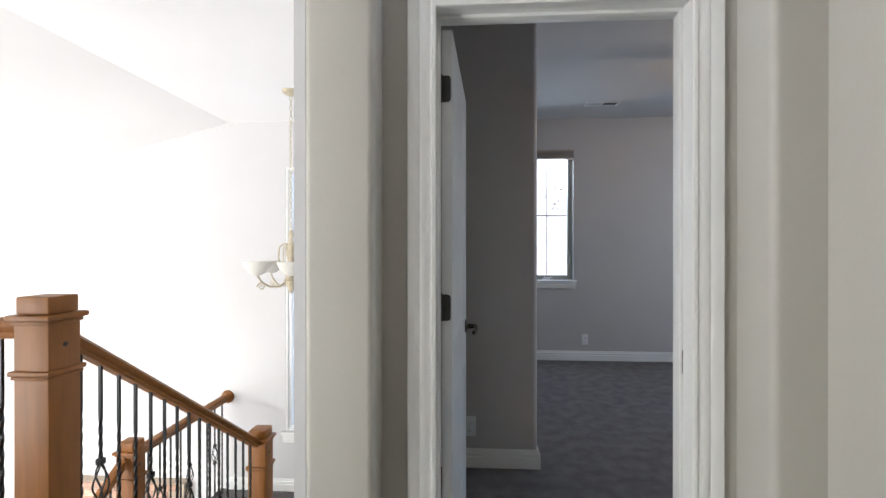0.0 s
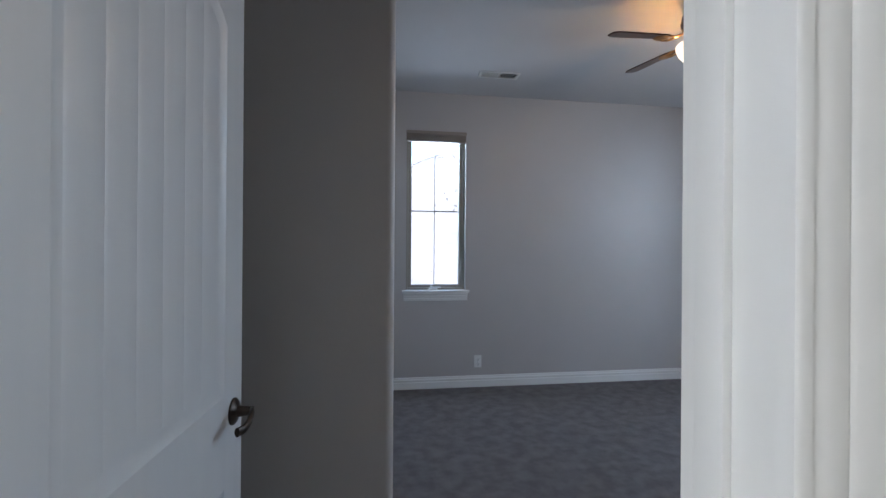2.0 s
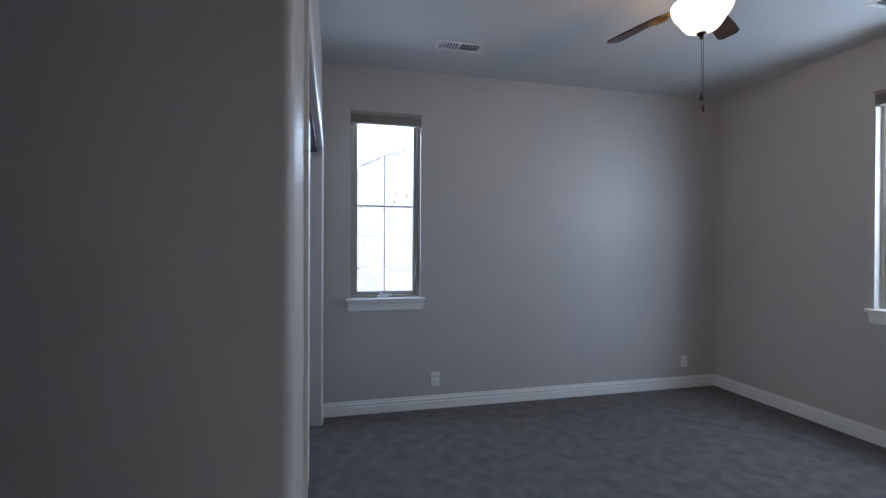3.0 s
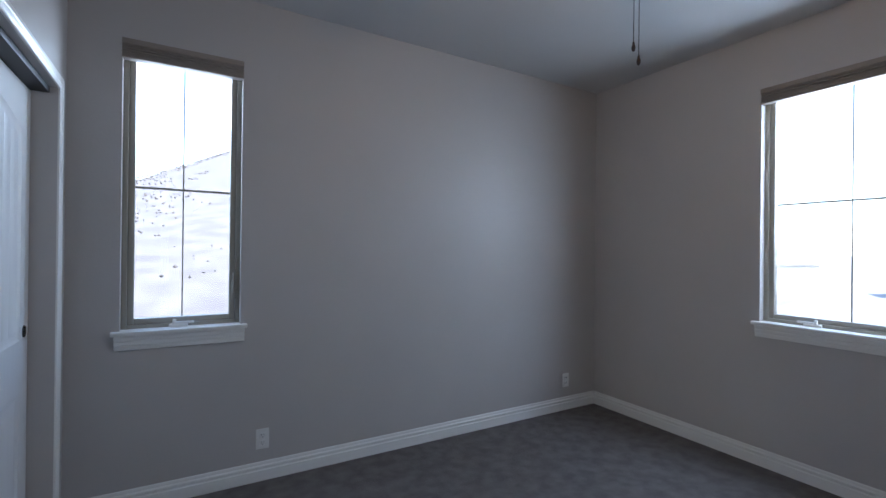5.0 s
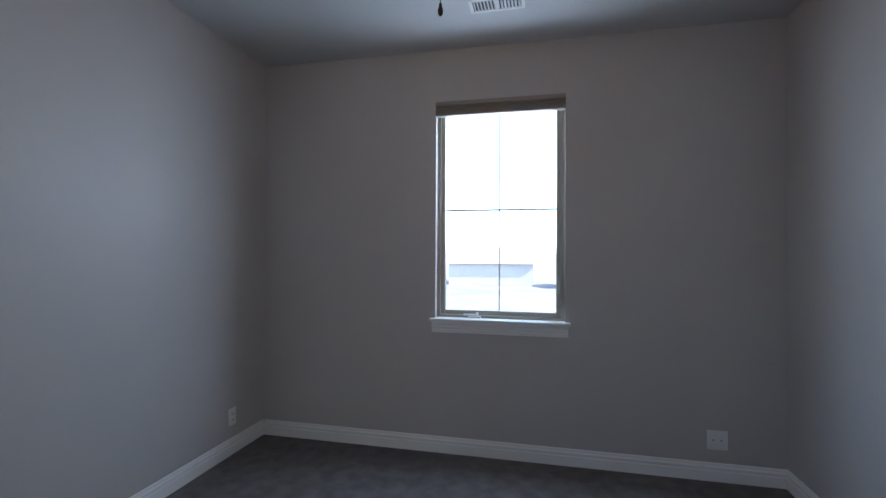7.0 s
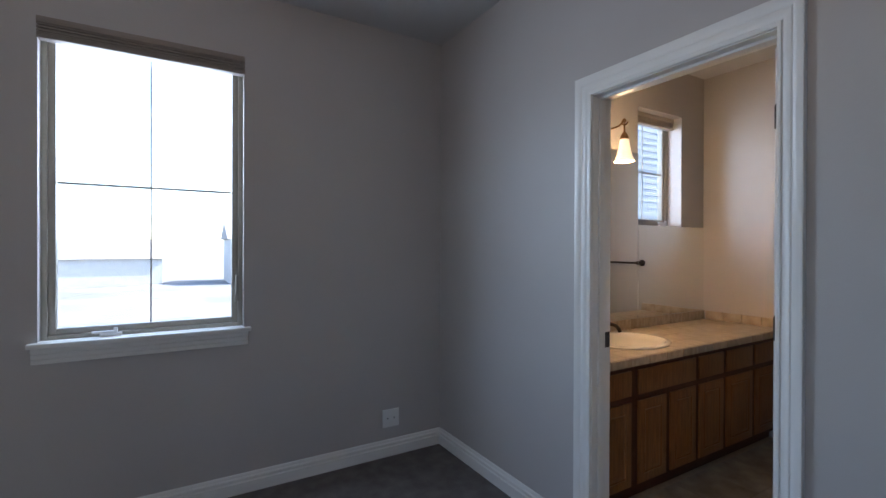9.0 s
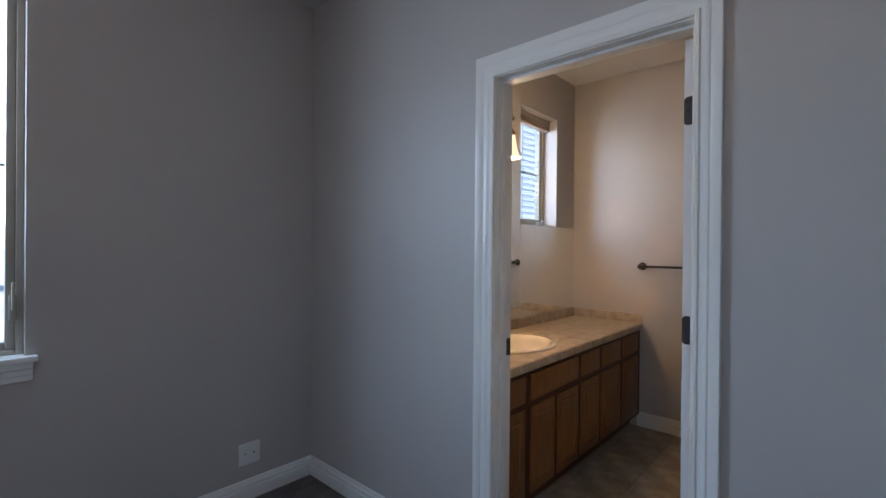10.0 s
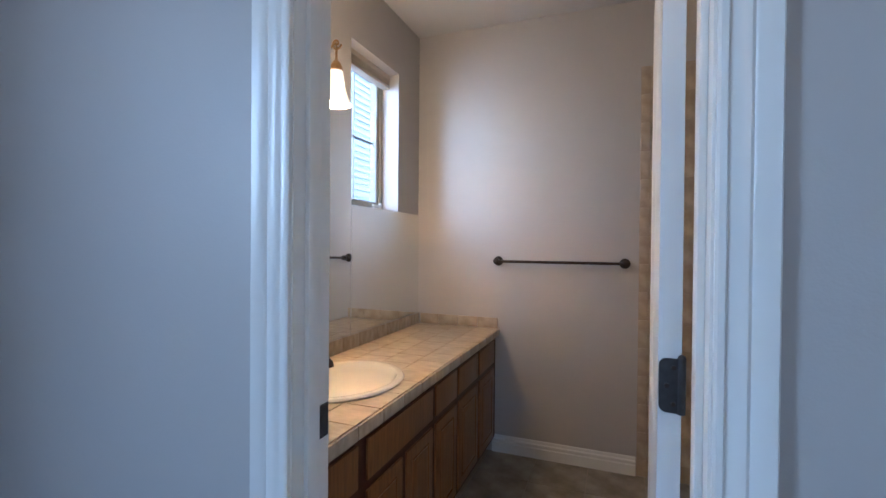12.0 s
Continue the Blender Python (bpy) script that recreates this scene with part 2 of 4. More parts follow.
def wall_y(name, x0, x1, y0, y1, z0, z1, mat, label, holes=()):
    bm = B()
    at = y0
    for a, b, lo, hi in holes:
        box(bm, (x0, at, z0), (x1, a, z1))
        if lo > z0:
            box(bm, (x0, a, z0), (x1, b, lo))
        box(bm, (x0, a, hi), (x1, b, z1))
        at = b
    box(bm, (x0, at, z0), (x1, y1, z1))
    return structure(name, bm, mat, label, "wall")


GREIGE = "smooth greige painted drywall wall with fine orange-peel texture"
wall_x("wall_north", NY, NY + 0.17, -0.28, EX + 0.17, 0, 2.9, PAINT, GREIGE, [(*WA, *WZ)])
wall_y("wall_east", EX, EX + 0.17, SY - 0.115, NY, 0, 2.9, PAINT, GREIGE, [(*WB, *WZ)])
wall_x("wall_south", BN, SY, 1.235, EX, 0, 2.9, PAINT, GREIGE, [(BL - 0.018, BR + 0.018, 0, DH + 0.018)])
wall_y("wall_jog", 1.235, 1.32, 2.35, BN, 0, 2.9, PAINT, GREIGE)
wall_y("wall_bath_east", ME, ME + 0.19, BS - 0.15, BN, -0.004, 2.9, PAINT, "greige bathroom wall above a mirrored vanity", [(*WC, 1.528, 2.38)])
wall_x("wall_bath_south", BS - 0.15, BS, 0.9, ME, -0.004, 2.9, PAINT, "greige orange-peel bathroom wall with a towel bar")
wall_y("wall_bath_west", 1.20, 1.32, BS, 2.35, -0.004, 2.9, PAINT, "plain greige bathroom end wall")
wall_y("wall_vestibule_west", -0.245, -0.02, 2.50, 3.61, 0, 2.9, PAINT, "greige wall behind the open entry door")

# entry wall with the recess round its door, rounded corners
bm = B()
prism(bm, rounded([(-0.245, 2.225), (-0.04, 2.225), (-0.04, HY), (JL - 0.018, HY), (JL - 0.018, RY), (-0.245, RY)], {0, 1}), 0, 2.9)
prism(bm, rounded([(1.023, HY), (1.023, 2.185), (1.32, 2.185), (1.32, 2.35), (1.235, 2.35), (1.235, RY), (JR + 0.018, RY), (JR + 0.018, HY)], {1}), 0, 2.9)
box(bm, (JL - 0.018, HY, DH + 0.018), (JR + 0.018, RY, 2.9))
structure("wall_entry", bm, HALL_PAINT, "warm beige hand-trowelled hall wall with rounded corners", "wall")
wall_y("wall_hall_east", 1.161, 1.30, -1.6, 2.185, 0, 2.9, HALL_PAINT, "warm beige hall side wall")

# closet block: end wall with rounded corner, header and far return
C0, C1, CH = 4.02, 6.03, 2.06
bm = B()
prism(bm, rounded([(-0.245, 3.61), (CX, 3.61), (CX, C0), (CX - 0.115, C0), (CX - 0.115, 3.73), (-0.245, 3.73)], {1}, 0.03), 0, 2.9)
box(bm, (CX - 0.115, C0, CH), (CX, C1, 2.9))
box(bm, (CX - 0.115, C1, 0), (CX, NY, 2.9))
structure("wall_closet", bm, PAINT, "greige closet wall with a rounded outer corner", "wall")
wall_y("wall_west", -0.28, -0.245, 2.24, NY, -2.9, 2.9, WHITE_WALL, "pale outer side of the closet beside the stairs")

# floors and ceilings
bm = B()
box(bm, (-0.245, 2.345, -0.25), (1.235, BN, 0))
box(bm, (-0.245, BN, -0.25), (BL - 0.018, NY + 0.17, 0))
box(bm, (BL - 0.018, SY - 0.06, -0.25), (BR + 0.018, NY + 0.17, 0))
box(bm, (BR + 0.018, BN, -0.25), (EX + 0.17, NY + 0.17, 0))
structure("floor", bm, CARPET, "grey cut-pile bedroom carpet with brushed patches", "floor")
bm = B()
box(bm, (-3.4, -1.6, -0.25), (1.161, 2.24, 0))
box(bm, (-0.245, 2.24, -0.25), (1.161, 2.345, 0))
structure("floor_hall", bm, CARPET, "grey carpet of the upstairs hall", "floor")
bm = B()
box(bm, (-0.245, RY, CZ), (EX, NY, 2.95))
structure("ceiling", bm, CEILING, "off-white textured bedroom ceiling", "ceiling")
bm = B()
box(bm, (1.32, BS, BZ), (ME, BN, 2.95))
structure("ceiling_bath", bm, CEILING, "off-white bathroom ceiling", "ceiling")
bm = B()
prism(bm, [(-1.98, 2.43), (-0.28, 2.43), (-0.28, 2.6), (-1.98, 2.6)], -1.6, 4.95)
prism(bm, [(-0.28, 2.43), (1.161, 2.43), (1.161, 2.6), (-0.28, 2.6)], -1.6, 2.18)
prism(bm, [(-7.2, 1.08), (-1.98, 2.43), (-1.98, 2.6), (-7.2, 1.25)], -1.6, 4.95)
bmesh.ops.transform(bm, matrix=Matrix(((1, 0, 0, 0), (0, 0, 1, 0), (0, 1, 0, 0), (0, 0, 0, 1))), verts=bm.verts)
structure("ceiling_stairwell", bm, VAULT, "white vaulted ceiling over the stairs", "ceiling")
wall_x("wall_stairwell_north", 4.95, 5.15, -7.2, -0.28, -2.9, 2.6, WHITE_WALL, "white sunlit stairwell wall", [(-1.45, -0.55, -0.385, 2.02)])
# unseen opening, cut behind the added great-room lamp
wall_x("wall_hall_south", -1.75, -1.6, -7.2, 1.30, -2.9, 2.6, HALL_PAINT, "warm beige hall end wall, unseen, with an opening added for light", [(-6.75, -3.55, -1.75, 1.35)])
wall_y("wall_great_room_west", -7.35, -7.2, -1.75, 5.15, -2.9, 2.6, WHITE_WALL, "plain white great-room end wall")
bm = B()
box(bm, (-7.2, -1.6, -2.95), (-0.28, 4.95, -2.75))
structure("floor_great_room", bm, BOUNCE_CARPET, "unseen carpet of the lower great room, pale to bounce light up", "floor")


# ---- trim ----
def base_run(p, q, normal, z=0.0):
    """A moulded baseboard from p to q, standing out along normal."""
    prof = [(0, 0), (0.016, 0), (0.016, 0.060), (0.010, 0.064), (0.010, 0.071), (0.014, 0.076), (0.014, 0.084), (0.006, 0.090), (0.006, 0.101), (0.002, 0.108), (0, 0.108)]
    bm = B()
    rings(bm, [[(x + normal[0] * d, y + normal[1] * d, z + h) for d, h in prof] for x, y in (p, q)])
    structure("baseboard", bm, TRIM, "white moulded baseboard along the carpet", "baseboard")


base_run((CX, NY), (EX, NY), (0, -1))
base_run((EX, SY), (EX, NY - 0.016), (-1, 0))
base_run((BR + 0.092, SY), (EX - 0.016, SY), (0, 1))
base_run((1.235, SY), (BL - 0.079, SY), (0, 1))
base_run((-0.02, 3.61), (CX + 0.002, 3.61), (0, -1))
base_run((CX, 3.594), (CX, C0 - 0.06), (1, 0))
base_run((CX, C1 + 0.06), (CX, NY - 0.016), (1, 0))
base_run((2.29, BS), (3.14, BS), (0, 1))
base_run((-1.98, 4.95), (-0.28, 4.95), (0, -1), -0.92)
base_run((1.161, -1.6), (1.161, 2.185), (-1, 0))
base_run((1.023, 2.20), (1.023, 2.34), (-1, 0))

CAS = [(0, 0), (0, 0.009), (0.05, 0.012), (0.16, 0.012), (0.20, 0.008), (0.27, 0.008), (0.33, 0.011), (0.52, 0.0135), (0.58, 0.011), (0.64, 0.014), (0.80, 0.0185), (0.97, 0.019), (1, 0.017), (1, 0)]


def casing(name, u0, u1, top, w, put, label, z0=0.0, w0=None):
    """A mitred three-sided door casing; put(u, z, d) gives the place."""
    bm = B()
    st = [(u0, z0, -1, 0), (u0, top, -1, 1), (u1, top, 1, 1), (u1, z0, 1, 0)]
    rings(bm, [[put(u + a * k * (w0 if w0 and a < 0 else w), z + b * k * w, d) for k, d in CAS] for u, z, a, b in st])
    structure(name, bm, TRIM, label, "door casing")


casing("casing_entry_hall", JL + 0.004, JR - 0.004, DH - 0.006, 0.088, lambda u, z, d: (u, HY - d, z), "fluted cream-white door casing on the hall side")
casing("casing_entry_room", JL - 0.004, JR + 0.004, DH + 0.004, 0.085, lambda u, z, d: (u, RY + d, z), "white door casing on the room side")
casing("casing_bath", BL - 0.004, BR + 0.004, DH + 0.004, 0.086, lambda u, z, d: (u, SY + d, z), "white moulded bathroom door casing", w0=0.074)
casing("casing_bath_inside", BL - 0.004, BR + 0.004, DH + 0.004, 0.08, lambda u, z, d: (u, BN - d, z), "white bathroom casing on the inner side")
casing("casing_closet", C0, C1, CH, 0.05, lambda u, z, d: (CX + d * 0.7, u, z), "slim white closet opening casing")


def jamb(name, x0, x1, y0, y1, stop):
    bm = B()
    box(bm, (x0 - 0.018, y0, 0), (x0, y1, DH))
    box(bm, (x1, y0, 0), (x1 + 0.018, y1, DH))
    box(bm, (x0 - 0.018, y0, DH), (x1 + 0.018, y1, DH + 0.018))
    a, b = stop
    box(bm, (x0, a, 0), (x0 + 0.011, b, DH - 0.011), 0.002)
    box(bm, (x1 - 0.011, a, 0), (x1, b, DH - 0.011), 0.002)
    box(bm, (x0, a, DH - 0.011), (x1, b, DH), 0.002)
    return structure(name, bm, TRIM, "white painted door jamb with stops", "door jamb")


jamb("jamb_entry", JL, JR, HY, RY, (HY + 0.06, HY + 0.10))
jamb("jamb_bath", BL, BR, BN, SY, (BN + 0.042, BN + 0.08))


def strike(x, y0, y1, z, sx, label):
    t = thing("strike_plate", pose(x, (y0 + y1) / 2, z), label, "strike plate")
    bm = B()
    box(bm, (0, (y0 - y1) / 2, -0.035), (sx * 0.003, (y1 - y0) / 2, 0.035), 0.001)
    part("plate", bm, HINGE, t)
    bm = B()
    box(bm, (sx * 0.003, -0.008, -0.014), (sx * 0.0045, 0.008, 0.014))
    part("latch_hole", bm, SLOT, t, "dark latch hole")


strike(JR, 2.405, 2.455, 0.93, -1, "dark bronze strike plate in the entry door jamb")
strike(BR, 2.628, 2.668, 0.945, -1, "dark bronze strike plate in the bathroom jamb")


# ---- doors ----
def arch_z(x, w, h, m=0.115, rise=0.085):
    k = (x - w / 2) / (w / 2 - m)
    return h - m - rise * k * k


def door_leaf(parent, w, h, t, planks=7):
    """A two-panel moulded door: arched plank panel above, raised panel below. Width x, thickness y, from z 0."""
    m = 0.115
    lo0, lo1, up0 = 0.20, 0.72, 0.94
    bm = B()
    box(bm, (0, 0.008, 0), (w, t - 0.008, h))
    for y0, y1 in ((0, 0.008), (t - 0.008, t)):
        box(bm, (0, y0, 0), (m, y1, h))
        box(bm, (w - m, y0, 0), (w, y1, h))
        box(bm, (m, y0, 0), (w - m, y1, lo0))
        box(bm, (m, y0, lo1), (w - m, y1, up0))
        xs = [m + (w - 2 * m) * i / 16 for i in range(17)]
        for a, b in zip(xs, xs[1:]):
            za, zb = arch_z(a, w, h), arch_z(b, w, h)
            q = [bm.verts.new(p) for p in ((a, y0, za), (b, y0, zb), (b, y0, h), (a, y0, h), (a, y1, za), (b, y1, zb), (b, y1, h), (a, y1, h))]
            for f in ((0, 1, 2, 3), (7, 6, 5, 4), (0, 4, 5, 1), (1, 5, 6, 2), (2, 6, 7, 3), (3, 7, 4, 0)):
                bm.faces.new([q[i] for i in f])
    leaf = part("leaf", bm, DOOR, parent)
    for side in (0, 1):
        def yy(d):
            return 0.008 - d if side == 0 else t - 0.008 + d
        bm = B()
        # sloped sticking round the lower panel and its raised field
        prof = ((0.0, 0.008), (0.014, 0.0005), (0.034, 0.0005), (0.056, 0.0065), (0.075, 0.0065))
        rows = [[(m + a, yy(d), lo0 + a), (w - m - a, yy(d), lo0 + a), (w - m - a, yy(d), lo1 - a), (m + a, yy(d), lo1 - a)] for a, d in prof]
        rings(bm, rows, caps=False)
        a, d = prof[-1]
        bm.faces.new([bm.verts.new(p) for p in rows[-1]])
        part("panel", bm, DOOR, parent)
        bm = B()
        n = 24
        def outline(a, d):
            out = [(m + a, yy(d), up0 + a), (w - m - a, yy(d), up0 + a)]
            for i in range(n + 1):
                x = w - m - a - (w - 2 * m - 2 * a) * i / n
                out.append((x, yy(d), arch_z(m + (w - 2 * m) * (1 - i / n), w, h) - a))
            return out
        rings(bm, [outline(a, d) for a, d in ((0.0, 0.008), (0.014, 0.0005), (0.030, 0.0005))], caps=False)
        part("panel_moulding", bm, DOOR, parent)
        inner0, inner1 = m + 0.030, w - m - 0.030
        pw = (inner1 - inner0) / planks
        for i in range(planks):
            a, b = inner0 + i * pw, inner0 + (i + 1) * pw
            bm = B()
            za, zb = arch_z(a, w, h) - 0.034, arch_z(b, w, h) - 0.034
            rows = []
            for x, d in ((a, 0.0004), (a + 0.006, 0.0018), (b - 0.006, 0.0018), (b, 0.0004)):
                k = (x - a) / (b - a)
                rows.append([(x, yy(d), up0 + 0.032), (x, yy(d), za + (zb - za) * k)])
            rings(bm, rows, close=False, caps=False)
            part("plank", bm, DOOR, parent)
    return leaf


def hinge(parent, x, y, z, axis, mat=HINGE):
    """A butt hinge: leaf plate with rounded corners, knuckle and three screws. axis: which way the leaf runs."""
    bm = B()
    u, v = Vector(axis), Vector((-axis[1], axis[0], 0))
    prof = rounded([(0, -0.045), (0.034, -0.045), (0.034, 0.045), (0, 0.045)], {1, 2}, 0.012, 5)
    rows = [[tuple(Vector((x, y, z)) + u * a + Vector((0, 0, b)) + v * d) for a, b in prof] for d in (0, 0.003)]
    rings(bm, rows)
    cyl(bm, (x, y, z - 0.046), (x, y, z + 0.046), 0.0065, seg=12)
    lathe(bm, [(0.0, 0.052), (0.005, 0.050), (0.0065, 0.046)], (x, y, z), 10)
    h = part("hinge", bm, mat, parent, "dark bronze butt hinge with rounded corners")
    bm = B()
    for dz, du in ((-0.03, 0.012), (0.0, 0.022), (0.03, 0.012)):
        p = Vector((x, y, z + dz)) + u * du
        cyl(bm, p + v * 0.0025, p + v * 0.0045, 0.004, seg=10)
        cyl(bm, p - v * 0.0015, p + v * 0.001, 0.004, seg=10)
    part("screws", bm, BRONZE, h, "small bronze hinge screws")


def lever(parent, x, y, z, out, along):
    """A rose with a curved lever, standing out along y by out, lever running to x by along."""
    bm = B()
    s = 1 if out > 0 else -1
    rows = [(0.033, 0), (0.033, 0.004), (0.027, 0.009), (0.014, 0.013), (0.011, 0.04), (0.011, 0.048)]
    rings(bm, [[(x + r * math.cos(a), y + s * d, z + r * math.sin(a)) for a in [2 * math.pi * i / 24 for i in range(24)]] for r, d in rows])
    h = part("handle_rose", bm, BRONZE, parent, "dark bronze round handle rose")
    bm = B()
    pts = []
    for i in range(11):
        k = i / 10
        pts.append((x + along * k, y + s * (0.045 + 0.012 * math.sin(k * math.pi)), z + 0.006 * math.sin(k * 2 * math.pi) - 0.012 * k * k))
    rings(bm, [[(px, py + s * 0.007 * math.cos(a) * (1 - 0.4 * abs(i / 10 - .5)), pz + 0.011 * math.sin(a)) for a in [2 * math.pi * q / 12 for q in range(12)]] for i, (px, py, pz) in enumerate(pts)])
    part("lever", bm, BRONZE, h, "dark bronze lever")


# entry door, standing open into the room
ENTRY_W = 0.772
entry = thing("door_1", pose(0.137, RY + 0.014, 0.012, 0, 0, 87.2), "white two-panel arched plank door standing open, bronze lever", "door", kind="structure")
door_leaf(entry, ENTRY_W, 2.015, 0.035, 6)
for ob in [o for o in entry.children]:
    ob.location.y -= 0.035
for z in (1.815, 1.07, 0.22):
    hinge(entry, -0.003, 0.004, z, (0, -1, 0))
    hinge(entry, -0.003, 0.0085, z, (-1, 0, 0))
lever(entry, ENTRY_W - 0.06, -0.035, 0.885, -1, -0.105)
lever(entry, ENTRY_W - 0.06, 0.0, 0.885, 1, -0.105)
bm = B()
box(bm, (ENTRY_W, -0.030, 0.855), (ENTRY_W + 0.002, -0.005, 0.915), 0.0008)
part("latch_plate", bm, HINGE, entry, "dark latch plate in the door edge")

# bathroom door, standing open against the far side
bath_door = thing("door_2", pose(BL + 0.019, BN - 0.003, 0.012, 0, 0, -92.5), "white panel bathroom door standing wide open", "door", kind="structure")
door_leaf(bath_door, 0.69, 2.015, 0.035, 6)
for z in (1.785, 1.085, 0.22):
    hinge(bath_door, -0.003, 0.0, z, (0, 1, 0))

# closet sliding doors
for y0, xf, dw, px, n in ((C0 + 0.005, CX - 0.045, 1.245, 0.055, 11), (C1 - 1.045, CX - 0.092, 1.04, 0.985, 9)):
    d = thing("closet_door", pose(xf, y0, 0.012, 0, 0, 90), "white arched two-panel sliding closet door with plank grooves", "closet door", "sliding closet doors")
    door_leaf(d, dw, 2.015, 0.035, n)
    bm = B()
    rows = [(0.026, 0.0), (0.026, 0.002), (0.021, 0.002), (0.018, -0.005)]
    rings(bm, [[(px + r * math.cos(a), -o, 0.97 + r * math.sin(a)) for a in [2 * math.pi * i / 20 for i in range(20)]] for r, o in rows])
    part("finger_pull", bm, BRONZE, d, "round recessed finger pull")
bm = B()
box(bm, (CX - 0.10, C0, CH - 0.028), (CX - 0.03, C1, CH - 0.001))
structure("closet_track", bm, TRACK, "dark metal sliding door track", "door track")


# ---- windows ----
def sash_window(name, put, u0, u1, z0, z1, cross, mid, depth, label, sill=True, crank_u=None, vinyl=VINYL, tone="taupe", lock_low=False):
    """A casement in an opening: put(u, z, d) gives the place, d metres outwards of the inner wall face."""
    t = tagged(new(name), label, "window", kind="structure")

    def bar(bm, ua, ub, za, zb, da, db, bevel=0.003):
        c = [put(u, z, d) for u in (ua, ub) for z in (za, zb) for d in (da, db)]
        lo, hi = [min(p[i] for p in c) for i in range(3)], [max(p[i] for p in c) for i in range(3)]
        box(bm, lo, hi, bevel)
    bm = B()
    f = 0.024
    bar(bm, u0, u0 + f, z0, z1, depth - 0.012, depth + 0.06)
    bar(bm, u1 - f, u1, z0, z1, depth - 0.012, depth + 0.06)
    bar(bm, u0 + f, u1 - f, z0, z0 + f, depth - 0.012, depth + 0.06)
    bar(bm, u0 + f, u1 - f, z1 - f, z1, depth - 0.012, depth + 0.06)
    part("window_frame", bm, vinyl, t, tone + " vinyl window frame")
    bm = B()
    a0, a1, b0, b1, s = u0 + f, u1 - f, z0 + f, z1 - f, 0.030
    bar(bm, a0, a0 + s, b0, b1, depth, depth + 0.045, 0.005)
    bar(bm, a1 - s, a1, b0, b1, depth, depth + 0.045, 0.005)
    bar(bm, a0 + s, a1 - s, b0, b0 + s, depth, depth + 0.045, 0.005)
    bar(bm, a0 + s, a1 - s, b1 - s, b1, depth, depth + 0.045, 0.005)
    part("sash", bm, vinyl, t, tone + " casement sash")
    bm = B()
    bar(bm, a0 + s - 0.006, a1 - s + 0.006, b0 + s - 0.006, b1 - s + 0.006, depth + 0.018, depth + 0.024, 0)
    pane = part("pane", bm, GLASS, t, "clear window glass")
    pane.visible_shadow = False
    bm = B()
    bar(bm, cross - 0.0035, cross + 0.0035, b0 + s, b1 - s, depth + 0.026, depth + 0.032, 0)
    part("muntin", bm, vinyl, t, "thin vertical glazing bar")
    bm = B()
    bar(bm, a0 + s, a1 - s, mid - 0.006, mid + 0.006, depth + 0.033, depth + 0.040, 0)
    part("muntin", bm, vinyl, t, "thin level glazing bar")
    # crank, lock lever
    bm = B()
    cu = crank_u if crank_u is not None else (u0 + u1) / 2 - 0.05
    bar(bm, cu - 0.045, cu + 0.045, z0 + 0.002, z0 + 0.022, depth - 0.034, depth - 0.012, 0.006)
    bar(bm, cu - 0.02, cu + 0.075, z0 + 0.022, z0 + 0.034, depth - 0.044, depth - 0.030, 0.005)
    bar(bm, cu - 0.028, cu - 0.010, z0 + 0.020, z0 + 0.048, depth - 0.044, depth - 0.026, 0.006)
    part("crank", bm, CHROME, t, "folding window crank handle")
    bm = B()
    lu = u0 + f + 0.008 if lock_low else u1 - f - 0.008
    bar(bm, lu - 0.012, lu + 0.012, z0 + 0.14, z0 + 0.24, depth - 0.022, depth - 0.012, 0.004)
    bar(bm, lu - 0.006, lu + 0.006, z0 + 0.18, z0 + 0.29, depth - 0.038, depth - 0.022, 0.005)
    part("lock_lever", bm, vinyl, t, "window lock lever")
    if sill:
        bm = B()
        bar(bm, u0 - 0.035, u1 + 0.035, z0 - 0.018, z0 + 0.004, -0.040, -0.0005, 0.006)
        bar(bm, u0 + 0.001, u1 - 0.001, z0 + 0.0002, z0 + 0.004, 0, depth - 0.012, 0)
        part("window_sill", bm, TRIM, t, "white painted sill")
        bm = B()
        bar(bm, u0 - 0.022, u1 + 0.022, z0 - 0.045, z0 - 0.0185, -0.026, -0.0005, 0.007)
        bar(bm, u0 - 0.022, u1 + 0.022, z0 - 0.070, z0 - 0.0455, -0.019, -0.0005, 0.006)
        bar(bm, u0 - 0.022, u1 + 0.022, z0 - 0.094, z0 - 0.0705, -0.014, -0.0005, 0.005)
        part("apron", bm, TRIM, t, "white stepped apron moulding")
    return t


